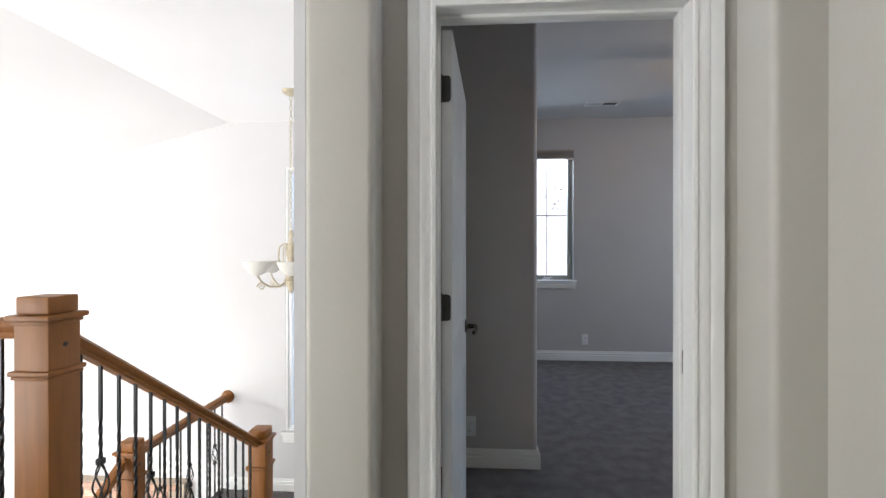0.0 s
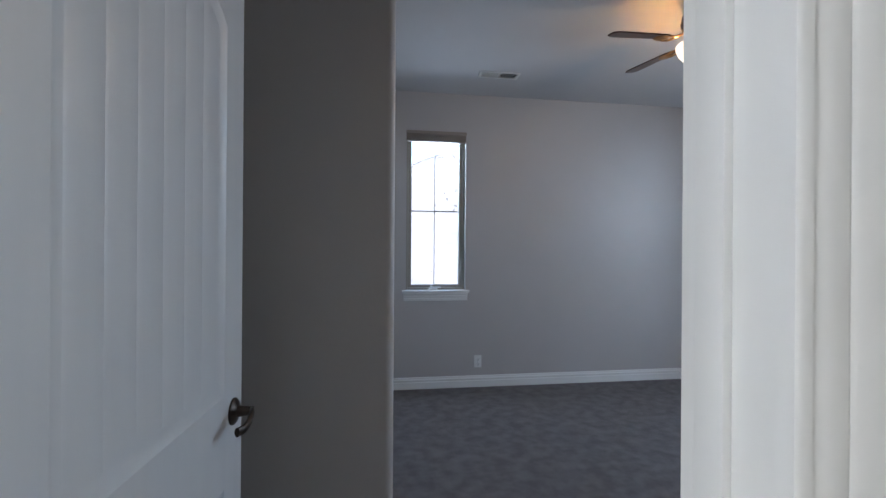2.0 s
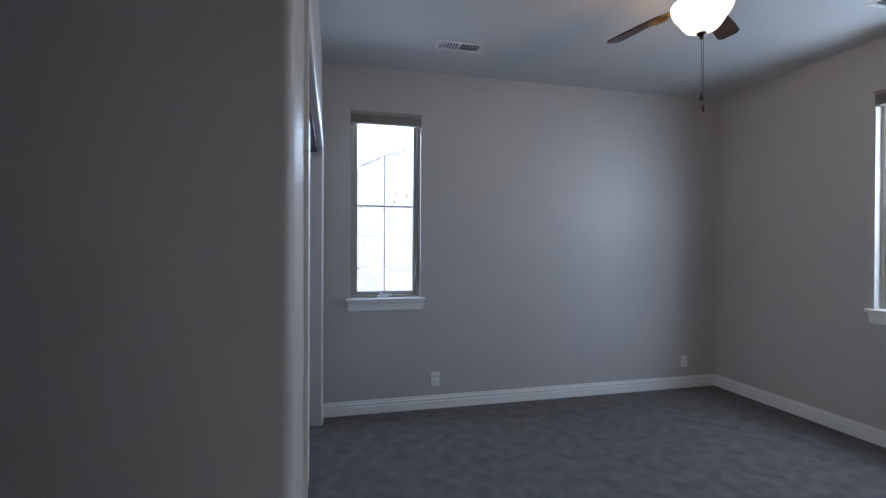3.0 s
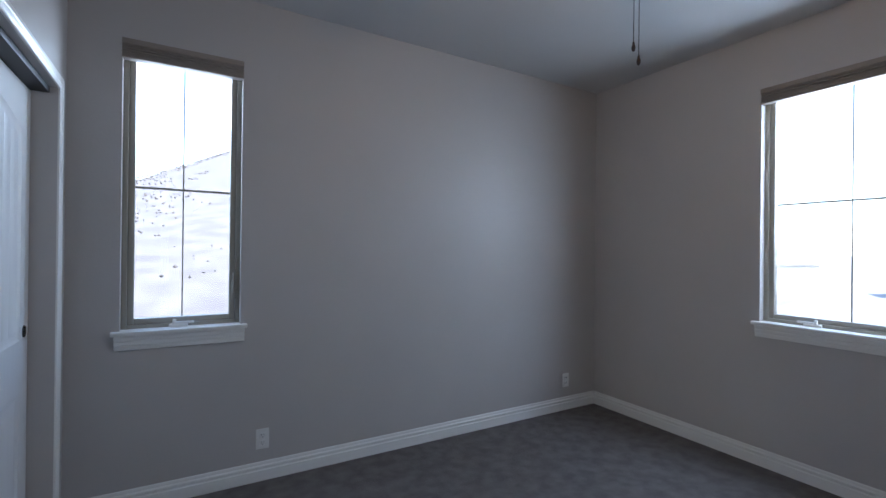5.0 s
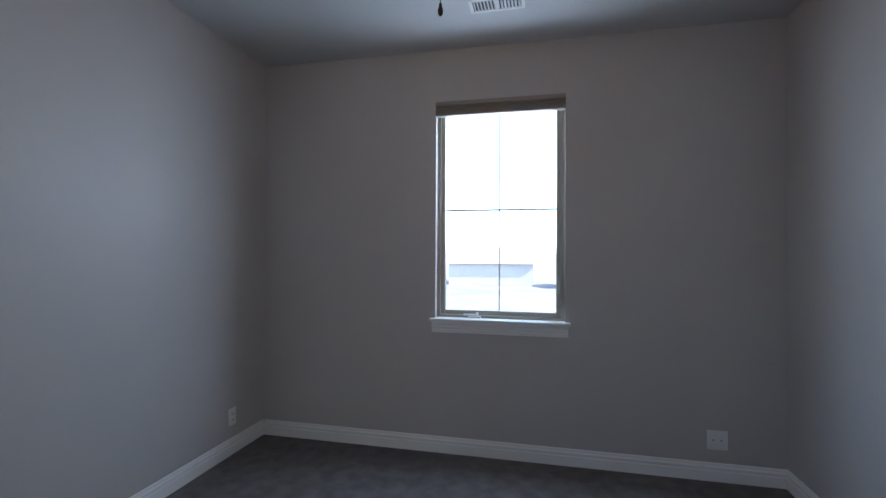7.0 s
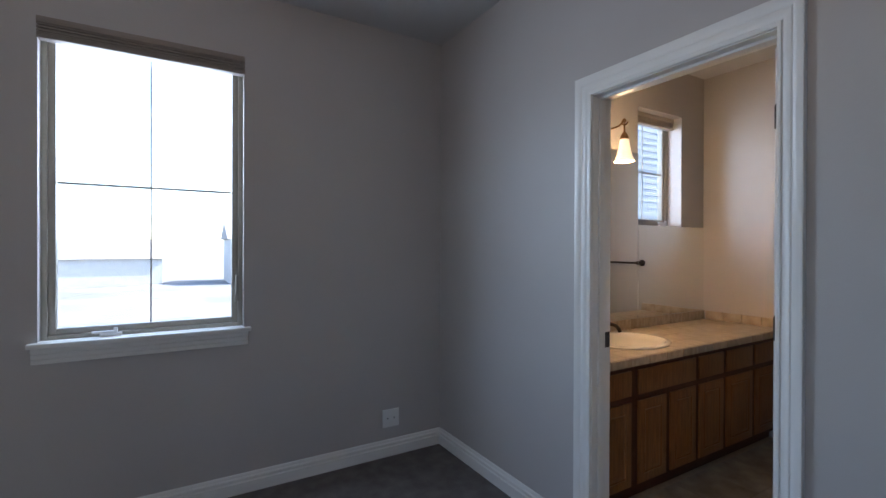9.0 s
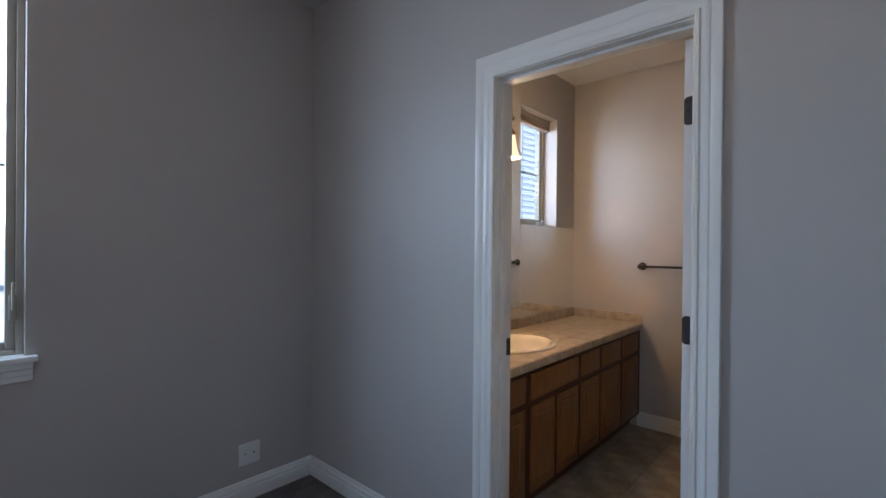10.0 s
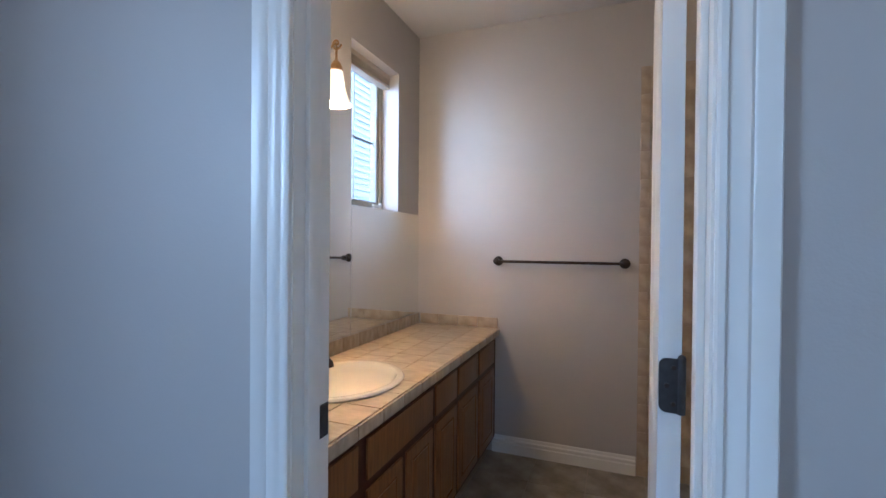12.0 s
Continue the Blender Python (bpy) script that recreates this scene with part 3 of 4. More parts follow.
def blind(put, u0, u1, z1, depth, slats, d0, label, drop, mat=BLIND, tone="taupe"):
    t = thing("window_blind", Matrix(), label, "window blind")

    def bar(bm, za, zb, da, db, bevel=0.002):
        c = [put(u, z, d) for u in (u0, u1) for z in (za, zb) for d in (da, db)]
        lo, hi = [min(p[i] for p in c) for i in range(3)], [max(p[i] for p in c) for i in range(3)]
        box(bm, lo, hi, bevel)
    bm = B()
    bar(bm, z1 - 0.032, z1 - 0.001, d0, d0 + 0.055, 0.004)
    part("headrail", bm, mat, t, tone + " blind headrail")
    step = (drop - 0.032 - 0.016) / slats
    for i in range(slats):
        bm = B()
        z = z1 - 0.032 - step * (i + 1)
        j = 0.006 * (i % 2) + 0.002 * math.sin(i * 2.3)
        bar(bm, z + 0.0012, z + step - 0.0014, d0 + 0.004 + j, d0 + 0.050 + j, 0.0012)
        part("slat", bm, mat, t)
    bm = B()
    bar(bm, z1 - drop, z1 - drop + 0.015, d0 + 0.002, d0 + 0.052, 0.004)
    part("bottom_rail", bm, mat, t, tone + " blind bottom rail")


def put_a(u, z, d): return (u, NY + d, z)
def put_b(u, z, d): return (EX + d, u, z)
def put_c(u, z, d): return (ME + d, u, z)
def put_d(u, z, d): return (u, 4.95 + d, z)


sash_window("window_1", put_a, *WA, *WZ, 1.116, 1.665, 0.062, "tall narrow taupe casement window with white sill", crank_u=1.10)
sash_window("window_2", put_b, *WB, *WZ, 4.437, 1.665, 0.062, "wide taupe casement window with white sill", crank_u=4.60, lock_low=True)
sash_window("window_3", put_c, *WC, 1.53, 2.38, 1.205, 1.95, 0.125, "small bathroom casement window in a deep reveal", sill=False, crank_u=1.02)
sash_window("window_4", put_d, -1.45, -0.55, -0.385, 2.02, -1.0, 0.9, 0.014, "tall white stairwell window with white sill", crank_u=-0.8, vinyl=TRIM, tone="white")
blind(put_a, WA[0] - 0.004, WA[1] + 0.004, WZ[1] + 0.004, 0, 7, -0.012, "taupe slatted blind drawn up into a stack", 0.10)
blind(put_b, WB[0] - 0.004, WB[1] + 0.004, WZ[1] + 0.004, 0, 7, -0.012, "taupe slatted blind drawn up over the wide window", 0.10)
blind(put_c, WC[0] + 0.004, WC[1] - 0.004, 2.378, 0, 6, 0.06, "beige slatted blind drawn up in the bathroom window", 0.085, BLIND_BEIGE, "beige")


# ---- small wall fittings ----
def outlet(m, label, wide=False):
    """Cover plate with receptacles; local x across, y out of the wall, z up."""
    t = thing("outlet", m, label, "wall outlet", "wall outlets")
    w = 0.058 if wide else 0.036
    bm = B()
    box(bm, (-w, 0, -0.058), (w, 0.006, 0.058), 0.003)
    part("cover_plate", bm, PLASTIC, t)
    if wide:
        for x in (-0.023, 0.023):
            bm = B()
            box(bm, (x - 0.0035, 0.006, -0.004), (x + 0.0035, 0.009, 0.004), 0.001)
            part("jack", bm, SLOT, t, "small dark jack")
    else:
        for z in (-0.021, 0.021):
            bm = B()
            box(bm, (-0.017, 0.0062, z - 0.016), (0.017, 0.009, z + 0.016), 0.004)
            r = part("receptacle", bm, PLASTIC, t)
            bm = B()
            for x in (-0.007, 0.007):
                box(bm, (x - 0.0013, 0.009, z - 0.003), (x + 0.0013, 0.0095, z + 0.008))
            box(bm, (-0.0025, 0.009, z - 0.012), (0.0025, 0.0095, z - 0.007))
            part("slots", bm, SLOT, r, "dark socket slots")


outlet(pose(1.53, NY, 0.24, 0, 0, 180), "white duplex outlet near the baseboard")
outlet(pose(3.965, NY, 0.25, 0, 0, 180), "white duplex outlet near the room corner")
outlet(pose(0.228, 3.61, 0.238, 0, 0, 180), "white duplex outlet on the closet end wall")
outlet(pose(EX, 3.115, 0.245, 0, 0, 90), "white two-gang cable plate below the wide window", True)


def register(m, l, w, label, n=14):
    """A ceiling register lying in x and y, its face towards -z."""
    t = thing("ceiling_vent", m, label, "ceiling vent")
    bm = B()
    for lo, hi in (((-l / 2, -w / 2, -0.006), (l / 2, -w / 2 + 0.018, 0)), ((-l / 2, w / 2 - 0.018, -0.006), (l / 2, w / 2, 0)),
                   ((-l / 2, -w / 2 + 0.018, -0.006), (-l / 2 + 0.02, w / 2 - 0.018, 0)), ((l / 2 - 0.02, -w / 2 + 0.018, -0.006), (l / 2, w / 2 - 0.018, 0)),
                   ((-0.006, -w / 2 + 0.018, -0.006), (0.006, w / 2 - 0.018, 0))):
        box(bm, lo, hi, 0.0015)
    part("frame", bm, TRIM, t)
    bm = B()
    box(bm, (-l / 2 + 0.02, -w / 2 + 0.018, -0.001), (l / 2 - 0.02, w / 2 - 0.018, -0.0002))
    part("backing", bm, SLOT, t, "dark duct behind the slats")
    for i in range(n):
        x = -l / 2 + 0.02 + (l - 0.04) * (i + 0.5) / n
        bm = B()
        box(bm, (-0.0065, -w / 2 + 0.018, -0.0008), (0.0065, w / 2 - 0.018, 0.0008), 0, m=pose(x, 0, -0.006, 0, 40 if x < 0 else -40, 0))
        part("slat", bm, TRIM, t)


register(pose(1.575, 5.675, CZ), 0.34, 0.13, "white steel ceiling register above the window")
register(pose(3.815, 4.40, CZ, 0, 0, 90), 0.31, 0.13, "white steel ceiling register beside the wide window")
register(pose(2.92, 1.12, BZ, 0, 0, 90), 0.26, 0.13, "white bathroom ceiling register")


# ---- ceiling fan ----
def ceiling_fan(x, y):
    t = thing("ceiling_fan", pose(x, y, CZ), "bronze ceiling fan with five walnut blades and a lit bowl", "ceiling fan")
    bm = B()
    lathe(bm, [(0.0, 0), (0.085, 0), (0.0686, -0.02), (0.0585, -0.035), (0.0780, -0.05), (0.1053, -0.065), (0.1108, -0.09), (0.1108, -0.125), (0.0998, -0.15),
               (0.0920, -0.155), (0.0920, -0.165), (0.0780, -0.185), (0.0640, -0.195), (0.0608, -0.235), (0.0702, -0.245), (0.0000, -0.245)], seg=40)
    part("motor_housing", bm, BRONZE, t, "dark bronze motor housing")
    for i in range(22):
        a = 2 * math.pi * i / 22
        bm = B()
        box(bm, (0.1095, -0.005, -0.118), (0.1130, 0.005, -0.098), 0.0015, m=pose(0, 0, 0, 0, 0, math.degrees(a)))
        part("vent_stud", bm, BRASS, t, "small brass vent stud")
    bm = B()
    lathe(bm, [(0.1342, -0.236), (0.1388, -0.240), (0.1373, -0.258), (0.1248, -0.290), (0.1053, -0.315), (0.0936, -0.335), (0.0741, -0.360), (0.0429, -0.376), (0.0172, -0.381),
               (0.0000, -0.381)], seg=48)
    lathe(bm, [(0.1342, -0.236), (0.1310, -0.242), (0.1295, -0.258), (0.1170, -0.288), (0.0858, -0.335), (0.0429, -0.370), (0.0000, -0.376)], seg=48)
    bowl = part("light_bowl", bm, GLOBE, t, "frosted glass light bowl, lit warm")
    bowl.visible_shadow = False
    bm = B()
    lathe(bm, [(0.0000, -0.372), (0.0218, -0.380), (0.0234, -0.386), (0.0140, -0.394), (0.0078, -0.402), (0.0094, -0.408), (0.0000, -0.416)], seg=20)
    part("finial", bm, BRONZE, bowl, "bronze finial under the bowl")
    for i, deg in enumerate((176, 104, 32, -40, -112)):
        bl = B()
        n = 14
        top, bot = [], []
        for k in range(n + 1):
            u = k / n
            r = 0.205 + 0.355 * u
            half = 0.040 + 0.015 * min(1, u * 1.5)
            if u > 0.93:
                half *= 1 - 0.35 * ((u - 0.93) / 0.07) ** 2
            if u < 0.08:
                half *= 0.72 + 0.28 * (u / 0.08)
            top.append((r, half))
        pts = [(r, h) for r, h in top] + [(r, -h) for r, h in reversed(top)]
        prism(bl, pts, -0.004, 0.004)
        bmesh.ops.transform(bl, matrix=pose(0, 0, 0, 0, 0, deg) @ pose(0, 0, -0.205, -12, 0, 0), verts=bl.verts)
        blade = part("blade", bl, BLADE, t, "dark walnut fan blade")
        br = B()
        tube(br, [(0.085, 0, -0.165), (0.15, 0.0, -0.20), (0.18, 0.014, -0.212), (0.20, 0.022, -0.212), (0.24, 0.022, -0.210)], 0.007)
        tube(br, [(0.085, 0, -0.165), (0.15, 0.0, -0.20), (0.18, -0.014, -0.212), (0.20, -0.022, -0.216), (0.24, -0.022, -0.218)], 0.007)
        lathe(br, [(0.0, -0.218), (0.030, -0.219), (0.034, -0.216), (0.030, -0.2135), (0.0, -0.2130)], (0.255, 0, 0), 18, sx=1.35)
        bmesh.ops.transform(br, matrix=pose(0, 0, 0, 0, 0, deg), verts=br.verts)
        part("blade_iron", br, BRASS, blade, "curled antique-brass blade arm")
    for dx, dy, z0, z1 in ((0.0, -0.012, -0.41, -0.735), (0.028, 0.03, -0.385, -0.665)):
        ch = B()
        tube(ch, [(dx, dy, z0), (dx, dy, z1)], 0.0012, 6)
        for k in range(int((z0 - z1) / 0.012)):
            bmesh.ops.create_icosphere(ch, subdivisions=1, radius=0.0021, matrix=Matrix.Translation((dx, dy, z0 - 0.012 * k)))
        c = part("pull_chain", ch, BRONZE, t, "thin beaded pull chain")
        fb = B()
        lathe(fb, [(0.0, 0.0), (0.004, -0.002), (0.004, -0.008), (0.0075, -0.020), (0.0062, -0.030), (0.003, -0.035), (0.0, -0.036)], (dx, dy, z1), 14)
        part("pull_fob", fb, BLADE, c, "small dark wooden fob")


ceiling_fan(2.46, 4.42)

# ---- bathroom ----
V0, V1, VX, VT = BS + 0.008, BN - 0.004, 3.125, 0.752
kick = 0.095
cab = thing("vanity_cabinet", Matrix(), "stained oak bathroom vanity with drawers and raised-panel doors", "vanity")
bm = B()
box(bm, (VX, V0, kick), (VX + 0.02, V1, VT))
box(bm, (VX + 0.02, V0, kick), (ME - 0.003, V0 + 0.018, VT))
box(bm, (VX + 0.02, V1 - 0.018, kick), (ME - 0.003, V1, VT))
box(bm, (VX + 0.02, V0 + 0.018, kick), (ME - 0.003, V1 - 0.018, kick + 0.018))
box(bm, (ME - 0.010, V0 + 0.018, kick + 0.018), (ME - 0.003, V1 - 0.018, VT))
part("body", bm, CABINET_SHADED, cab, "stained face frame, gap shade put into its dark colour")
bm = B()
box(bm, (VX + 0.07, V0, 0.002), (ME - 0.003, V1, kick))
part("toe_kick", bm, CABINET_SHADED, cab, "recessed toe kick, shade put into its dark colour")


def front(y0, y1, z0, z1, raised):
    y0, y1, z0, z1 = y0 + 0.005, y1 - 0.005, z0 + 0.004, z1 - 0.004
    bm = B()
    box(bm, (VX - 0.010, y0, z0), (VX - 0.0005, y1, z1), 0.003)
    name = "cabinet_door" if raised else "drawer_front"
    p = part(name, bm, CABINET, cab, "raised-panel oak door" if raised else "flat oak drawer front")
    if raised and y1 - y0 > 0.15:
        bm = B()
        prof = ((0.045, 0.0004), (0.050, 0.004), (0.056, 0.0006), (0.075, 0.005), (0.080, 0.005))
        rows = [[(VX - 0.010 - d, y0 + a, z0 + a), (VX - 0.010 - d, y1 - a, z0 + a), (VX - 0.010 - d, y1 - a, z1 - a), (VX - 0.010 - d, y0 + a, z1 - a)] for a, d in prof]
        rings(bm, rows, caps=False)
        bm.faces.new([bm.verts.new(q) for q in rows[-1]])
        part("raised_panel", bm, CABINET, p)


for y0, y1 in ((0.70, 1.02), (1.045, 1.375), (1.40, 1.675)):
    front(y0, y1, 0.585, 0.725, False)
    front(y0, y1, 0.115, 0.560, True)
front(1.70, 2.24, 0.585, 0.725, False)
front(1.70, 1.958, 0.115, 0.560, True)
front(1.985, 2.24, 0.115, 0.560, True)
front(2.285, 2.585, 0.585, 0.725, False)
front(2.285, 2.585, 0.115, 0.560, True)

SINK = (3.395, 1.955)
top = thing("vanity_counter", Matrix(), "tan travertine-look tiled vanity top with backsplash", "countertop")
bm = B()
box(bm, (VX - 0.015, V0, VT + 0.001), (SINK[0] - 0.19, V1, VT + 0.033))
box(bm, (SINK[0] + 0.19, V0, VT + 0.001), (ME - 0.003, V1, VT + 0.033))
box(bm, (SINK[0] - 0.19, V0, VT + 0.001), (SINK[0] + 0.19, SINK[1] - 0.235, VT + 0.033))
box(bm, (SINK[0] - 0.19, SINK[1] + 0.235, VT + 0.001), (SINK[0] + 0.19, V1, VT + 0.033))
part("counter_bed", bm, GROUT, top, "tan grout bed")
TZ = VT + 0.033
ty = (V1 - V0) / 13


def inside_sink(x, y, k=1.0):
    return ((x - SINK[0]) / (0.195 * k)) ** 2 + ((y - SINK[1]) / (0.235 * k)) ** 2 < 1


for i in range(4):
    x0, x1 = VX - 0.013 + i * 0.1405, VX - 0.013 + (i + 1) * 0.1405
    x1 = min(x1, ME - 0.018)
    off = 0.5 * ty * (i % 2)
    for j in range(-1, 13):
        y0, y1 = max(V0, V0 + off + j * ty), min(V1, V0 + off + (j + 1) * ty)
        if y1 - y0 < 0.03:
            continue
        # tiles under the basin are cut back to its rim
        cx0, cx1 = x0 + 0.0015, x1 - 0.0015
        ys = [y0 + 0.0015 + (y1 - y0 - 0.003) * k / 6 for k in range(7)]
        cells = []
        for a, b in zip(ys, ys[1:]):
            mid = (a + b) / 2
            q = 1 - ((mid - SINK[1]) / 0.250) ** 2
            if q <= 0:
                cells.append((a, b, cx0, cx1))
                continue
            e = 0.209 * math.sqrt(q)
            s0, s1 = SINK[0] - e, SINK[0] + e
            if s0 > cx1 or s1 < cx0:
                cells.append((a, b, cx0, cx1))
            elif s0 > cx0 + 0.004:
                cells.append((a, b, cx0, s0))
            elif s1 < cx1 - 0.004:
                cells.append((a, b, s1, cx1))
        if not cells:
            continue
        bm = B()
        if len(cells) == 6 and all(c[2] == cx0 and c[3] == cx1 for c in cells):
            box(bm, (cx0, ys[0], TZ + 0.0002), (cx1, ys[-1], TZ + 0.006), 0.0015, 1)
        else:
            for a, b, c, d in cells:
                box(bm, (c, a, TZ + 0.0002), (d, b, TZ + 0.006))
        part("tile", bm, COUNTER, top)
for j in range(13):
    y0, y1 = V0 + j * ty + 0.0015, V0 + (j + 1) * ty - 0.0015
    bm = B()
    box(bm, (VX - 0.026, y0, VT - 0.004), (VX - 0.0155, y1, TZ + 0.006), 0.004)
    part("edge_tile", bm, COUNTER, top)
    bm = B()
    box(bm, (ME - 0.0165, y0, TZ + 0.0005), (ME - 0.004, y1, 0.858), 0.003)
    part("backsplash_tile", bm, COUNTER, top)
for j in range(4):
    x0, x1 = VX - 0.013 + j * 0.1355, VX - 0.013 + (j + 1) * 0.1355 - 0.003
    bm = B()
    box(bm, (x0, BS + 0.0005, TZ + 0.0065), (x1, BS + 0.0125, 0.858), 0.003)
    part("backsplash_tile", bm, COUNTER, top)

sink = thing("washbasin", pose(SINK[0], SINK[1], TZ + 0.006), "cream porcelain oval drop-in washbasin in the tiled counter", "sink")
bm = B()
lathe(bm, [(1.0, 0.0), (1.02, 0.006), (1.0, 0.013), (0.95, 0.016), (0.90, 0.013), (0.87, 0.004), (0.84, -0.02), (0.76, -0.07), (0.60, -0.115), (0.35, -0.135), (0.10, -0.14), (0.0, -0.14)],
      seg=56, sx=0.225, sy=0.265)
part("bowl", bm, PORCELAIN, sink)
bm = B()
lathe(bm, [(0.0, -0.136), (0.020, -0.136), (0.023, -0.138), (0.023, -0.141)], seg=20)
part("drain", bm, BRONZE, sink, "dark bronze drain ring")

tap = thing("faucet", pose(ME - 0.065, SINK[1], TZ + 0.006), "oil-rubbed bronze faucet behind the basin", "faucet")
bm = B()
lathe(bm, [(0.0, 0), (0.030, 0), (0.031, 0.006), (0.022, 0.014), (0.019, 0.03), (0.019, 0.075), (0.022, 0.082), (0.016, 0.095), (0.0, 0.098)], seg=24)
part("body", bm, BRONZE, tap)
bm = B()
tube(bm, [(-0.01, 0, 0.055), (-0.04, 0, 0.075), (-0.09, 0, 0.088), (-0.135, 0, 0.082), (-0.160, 0, 0.062), (-0.165, 0, 0.046)], 0.0115, 14)
part("spout", bm, BRONZE, tap, "curved bronze spout")
bm = B()
tube(bm, [(0.0, 0, 0.095), (0.004, 0, 0.115), (-0.02, 0, 0.128), (-0.055, 0, 0.132)], 0.0065, 10)
part("handle", bm, BRONZE, tap, "bronze lever handle")

for y0, y1, z1 in ((BS + 0.003, 1.468, 1.526), (1.472, BN - 0.003, 2.04)):
    t = thing("wall_mirror", Matrix(), "frameless plate mirror standing on the backsplash", "mirror", "vanity mirrors")
    bm = B()
    box(bm, (ME - 0.006, y0, 0.860), (ME - 0.0005, y1, z1), 0.0012, 1)
    part("mirror_glass", bm, MIRROR, t)

vl = thing("vanity_light", pose(ME, 1.97, 2.17), "bronze scrolled vanity light with lit alabaster shades", "wall light")
bm = B()
rings(bm, [[(-d, r * 0.17 * math.cos(a), r * 0.055 * math.sin(a)) for a in [2 * math.pi * i / 28 for i in range(28)]] for r, d in ((1, 0.0), (1, 0.010), (0.88, 0.020), (0.8, 0.022))])
part("backplate", bm, BRASS, vl, "oval bronze backplate")
for y in (-0.18, 0.18):
    bm = B()
    tube(bm, [(-0.02, y * 0.5, 0), (-0.06, y * 0.7, -0.02), (-0.10, y * 0.92, 0.0), (-0.128, y, 0.03), (-0.13, y, 0.0), (-0.13, y, -0.06)], 0.006, 10)
    tube(bm, [(-0.13 + 0.028 * (1 - k / 16) * math.cos(k * 0.55 + 3.4), y, 0.025 + 0.028 * (1 - k / 16) * math.sin(k * 0.55 + 3.4)) for k in range(15)], 0.005, 8)
    arm = part("arm", bm, BRASS, vl, "scrolled bronze arm")
    bm = B()
    lathe(bm, [(0.006, -0.045), (0.016, -0.055), (0.026, -0.075), (0.030, -0.09), (0.028, -0.095)], (-0.13, y, 0), 20)
    part("cup", bm, BRASS, arm, "bronze shade cup")
    bm = B()
    lathe(bm, [(0.026, -0.085), (0.030, -0.11), (0.035, -0.15), (0.044, -0.19), (0.058, -0.225), (0.066, -0.240), (0.062, -0.236), (0.052, -0.215), (0.040, -0.17), (0.030, -0.11)], (-0.13, y, 0), 28)
    sh = part("shade", bm, SHADE, arm, "lit alabaster bell shade")
    sh.visible_shadow = False

bar = thing("towel_bar", pose(2.735, BS, 1.224), "oil-rubbed bronze towel bar on the bathroom wall", "towel bar")
bm = B()
cyl(bm, (-0.375, 0.062, 0), (0.375, 0.062, 0), 0.0085, seg=16)
part("rod", bm, BRONZE, bar, "slim bronze rod")
for x in (-0.376, 0.376):
    bm = B()
    rings(bm, [[(x + r * math.cos(a), d, r * math.sin(a)) for a in [2 * math.pi * i / 24 for i in range(24)]] for r, d in
               ((0.030, 0.0), (0.030, 0.006), (0.024, 0.012), (0.014, 0.018), (0.012, 0.045), (0.017, 0.052), (0.018, 0.070), (0.010, 0.076))])
    part("mount", bm, BRONZE, bar, "round bronze end mount")

# shower surround tiles on the bathroom wall
bm = B()
box(bm, (1.33, BS + 0.0003, 0.004), (2.285, BS + 0.006, 2.35))
surround = structure("shower_surround", bm, GROUT, "tan tiled shower surround beside the towel bar", "shower tiles")
sm = B()
box(sm, (0, 0, 0), (0.047, 0.006, 0.158), 0.0015, 1)
slim = mesh_of("trim_tile", sm, SHOWER)
sm = B()
box(sm, (0, 0, 0), (0.158, 0.006, 0.158), 0.0015, 1)
field = mesh_of("tile", sm, SHOWER)
for r in range(14):
    z = 0.10 + r * 0.161
    ob = new("trim_tile", slim)
    ob.parent, ob.location = surround, (2.236, BS + 0.0062, z)
    for c in range(5):
        ob = new("tile", field)
        ob.parent, ob.location = surround, (2.236 - 0.161 * (c + 1), BS + 0.0062, z)

# bathroom floor tiles
bm = B()
box(bm, (1.20, BS - 0.15, -0.25), (ME + 0.19, BN, -0.004))
box(bm, (BL - 0.018, BN, -0.25), (BR + 0.018, SY - 0.06, -0.004))
bfloor = structure("floor_bath", bm, GROUT, "brown-grey slate-look tiled bathroom floor", "floor")
tm = B()
box(tm, (0, 0, 0), (0.302, 0.302, 0.0045), 0.001, 1)
ft = mesh_of("tile", tm, FLOOR_TILE)
for i in range(8):
    for j in range(7):
        x, y = 1.33 + i * 0.305, BS + 0.003 + j * 0.305
        if x > 3.1:
            continue
        ob = new("tile", ft)
        ob.parent, ob.location = bfloor, (x, y, -0.0035)

# ---- stairs and hall ----
LZ = -0.92
steps = 5
for i in range(1, steps):
    bm = B()
    y0 = 2.24 + (i - 1) * 0.36
    box(bm, (-1.10, y0, -2.7), (-0.282, y0 + 0.36, LZ * i / steps), 0.008)
    structure("stair_step", bm, CARPET, "grey carpeted stair step", "stair")
bm = B()
box(bm, (-2.06, 3.68, -2.7), (-0.282, 4.948, LZ))
structure("stair_landing", bm, CARPET, "grey carpeted stair landing", "landing")
for i in range(1, 7):
    bm = B()
    y1 = 3.68 - (i - 1) * 0.27
    box(bm, (-2.0, y1 - 0.27, -2.74), (-1.16, y1, LZ - 0.18 * i), 0.008)
    structure("stair_step", bm, CARPET, "grey carpeted lower stair step", "stair")
bm = B()
rows = [(2.24, -0.30, 0.05), (3.72, LZ - 0.30, LZ + 0.06)]
rings(bm, [[(-1.155, y, a), (-1.105, y, a), (-1.105, y, b), (-1.155, y, b)] for y, a, b in rows])
structure("stair_stringer", bm, OAK_RAIL, "oak-stained closed stair stringer", "stringer")


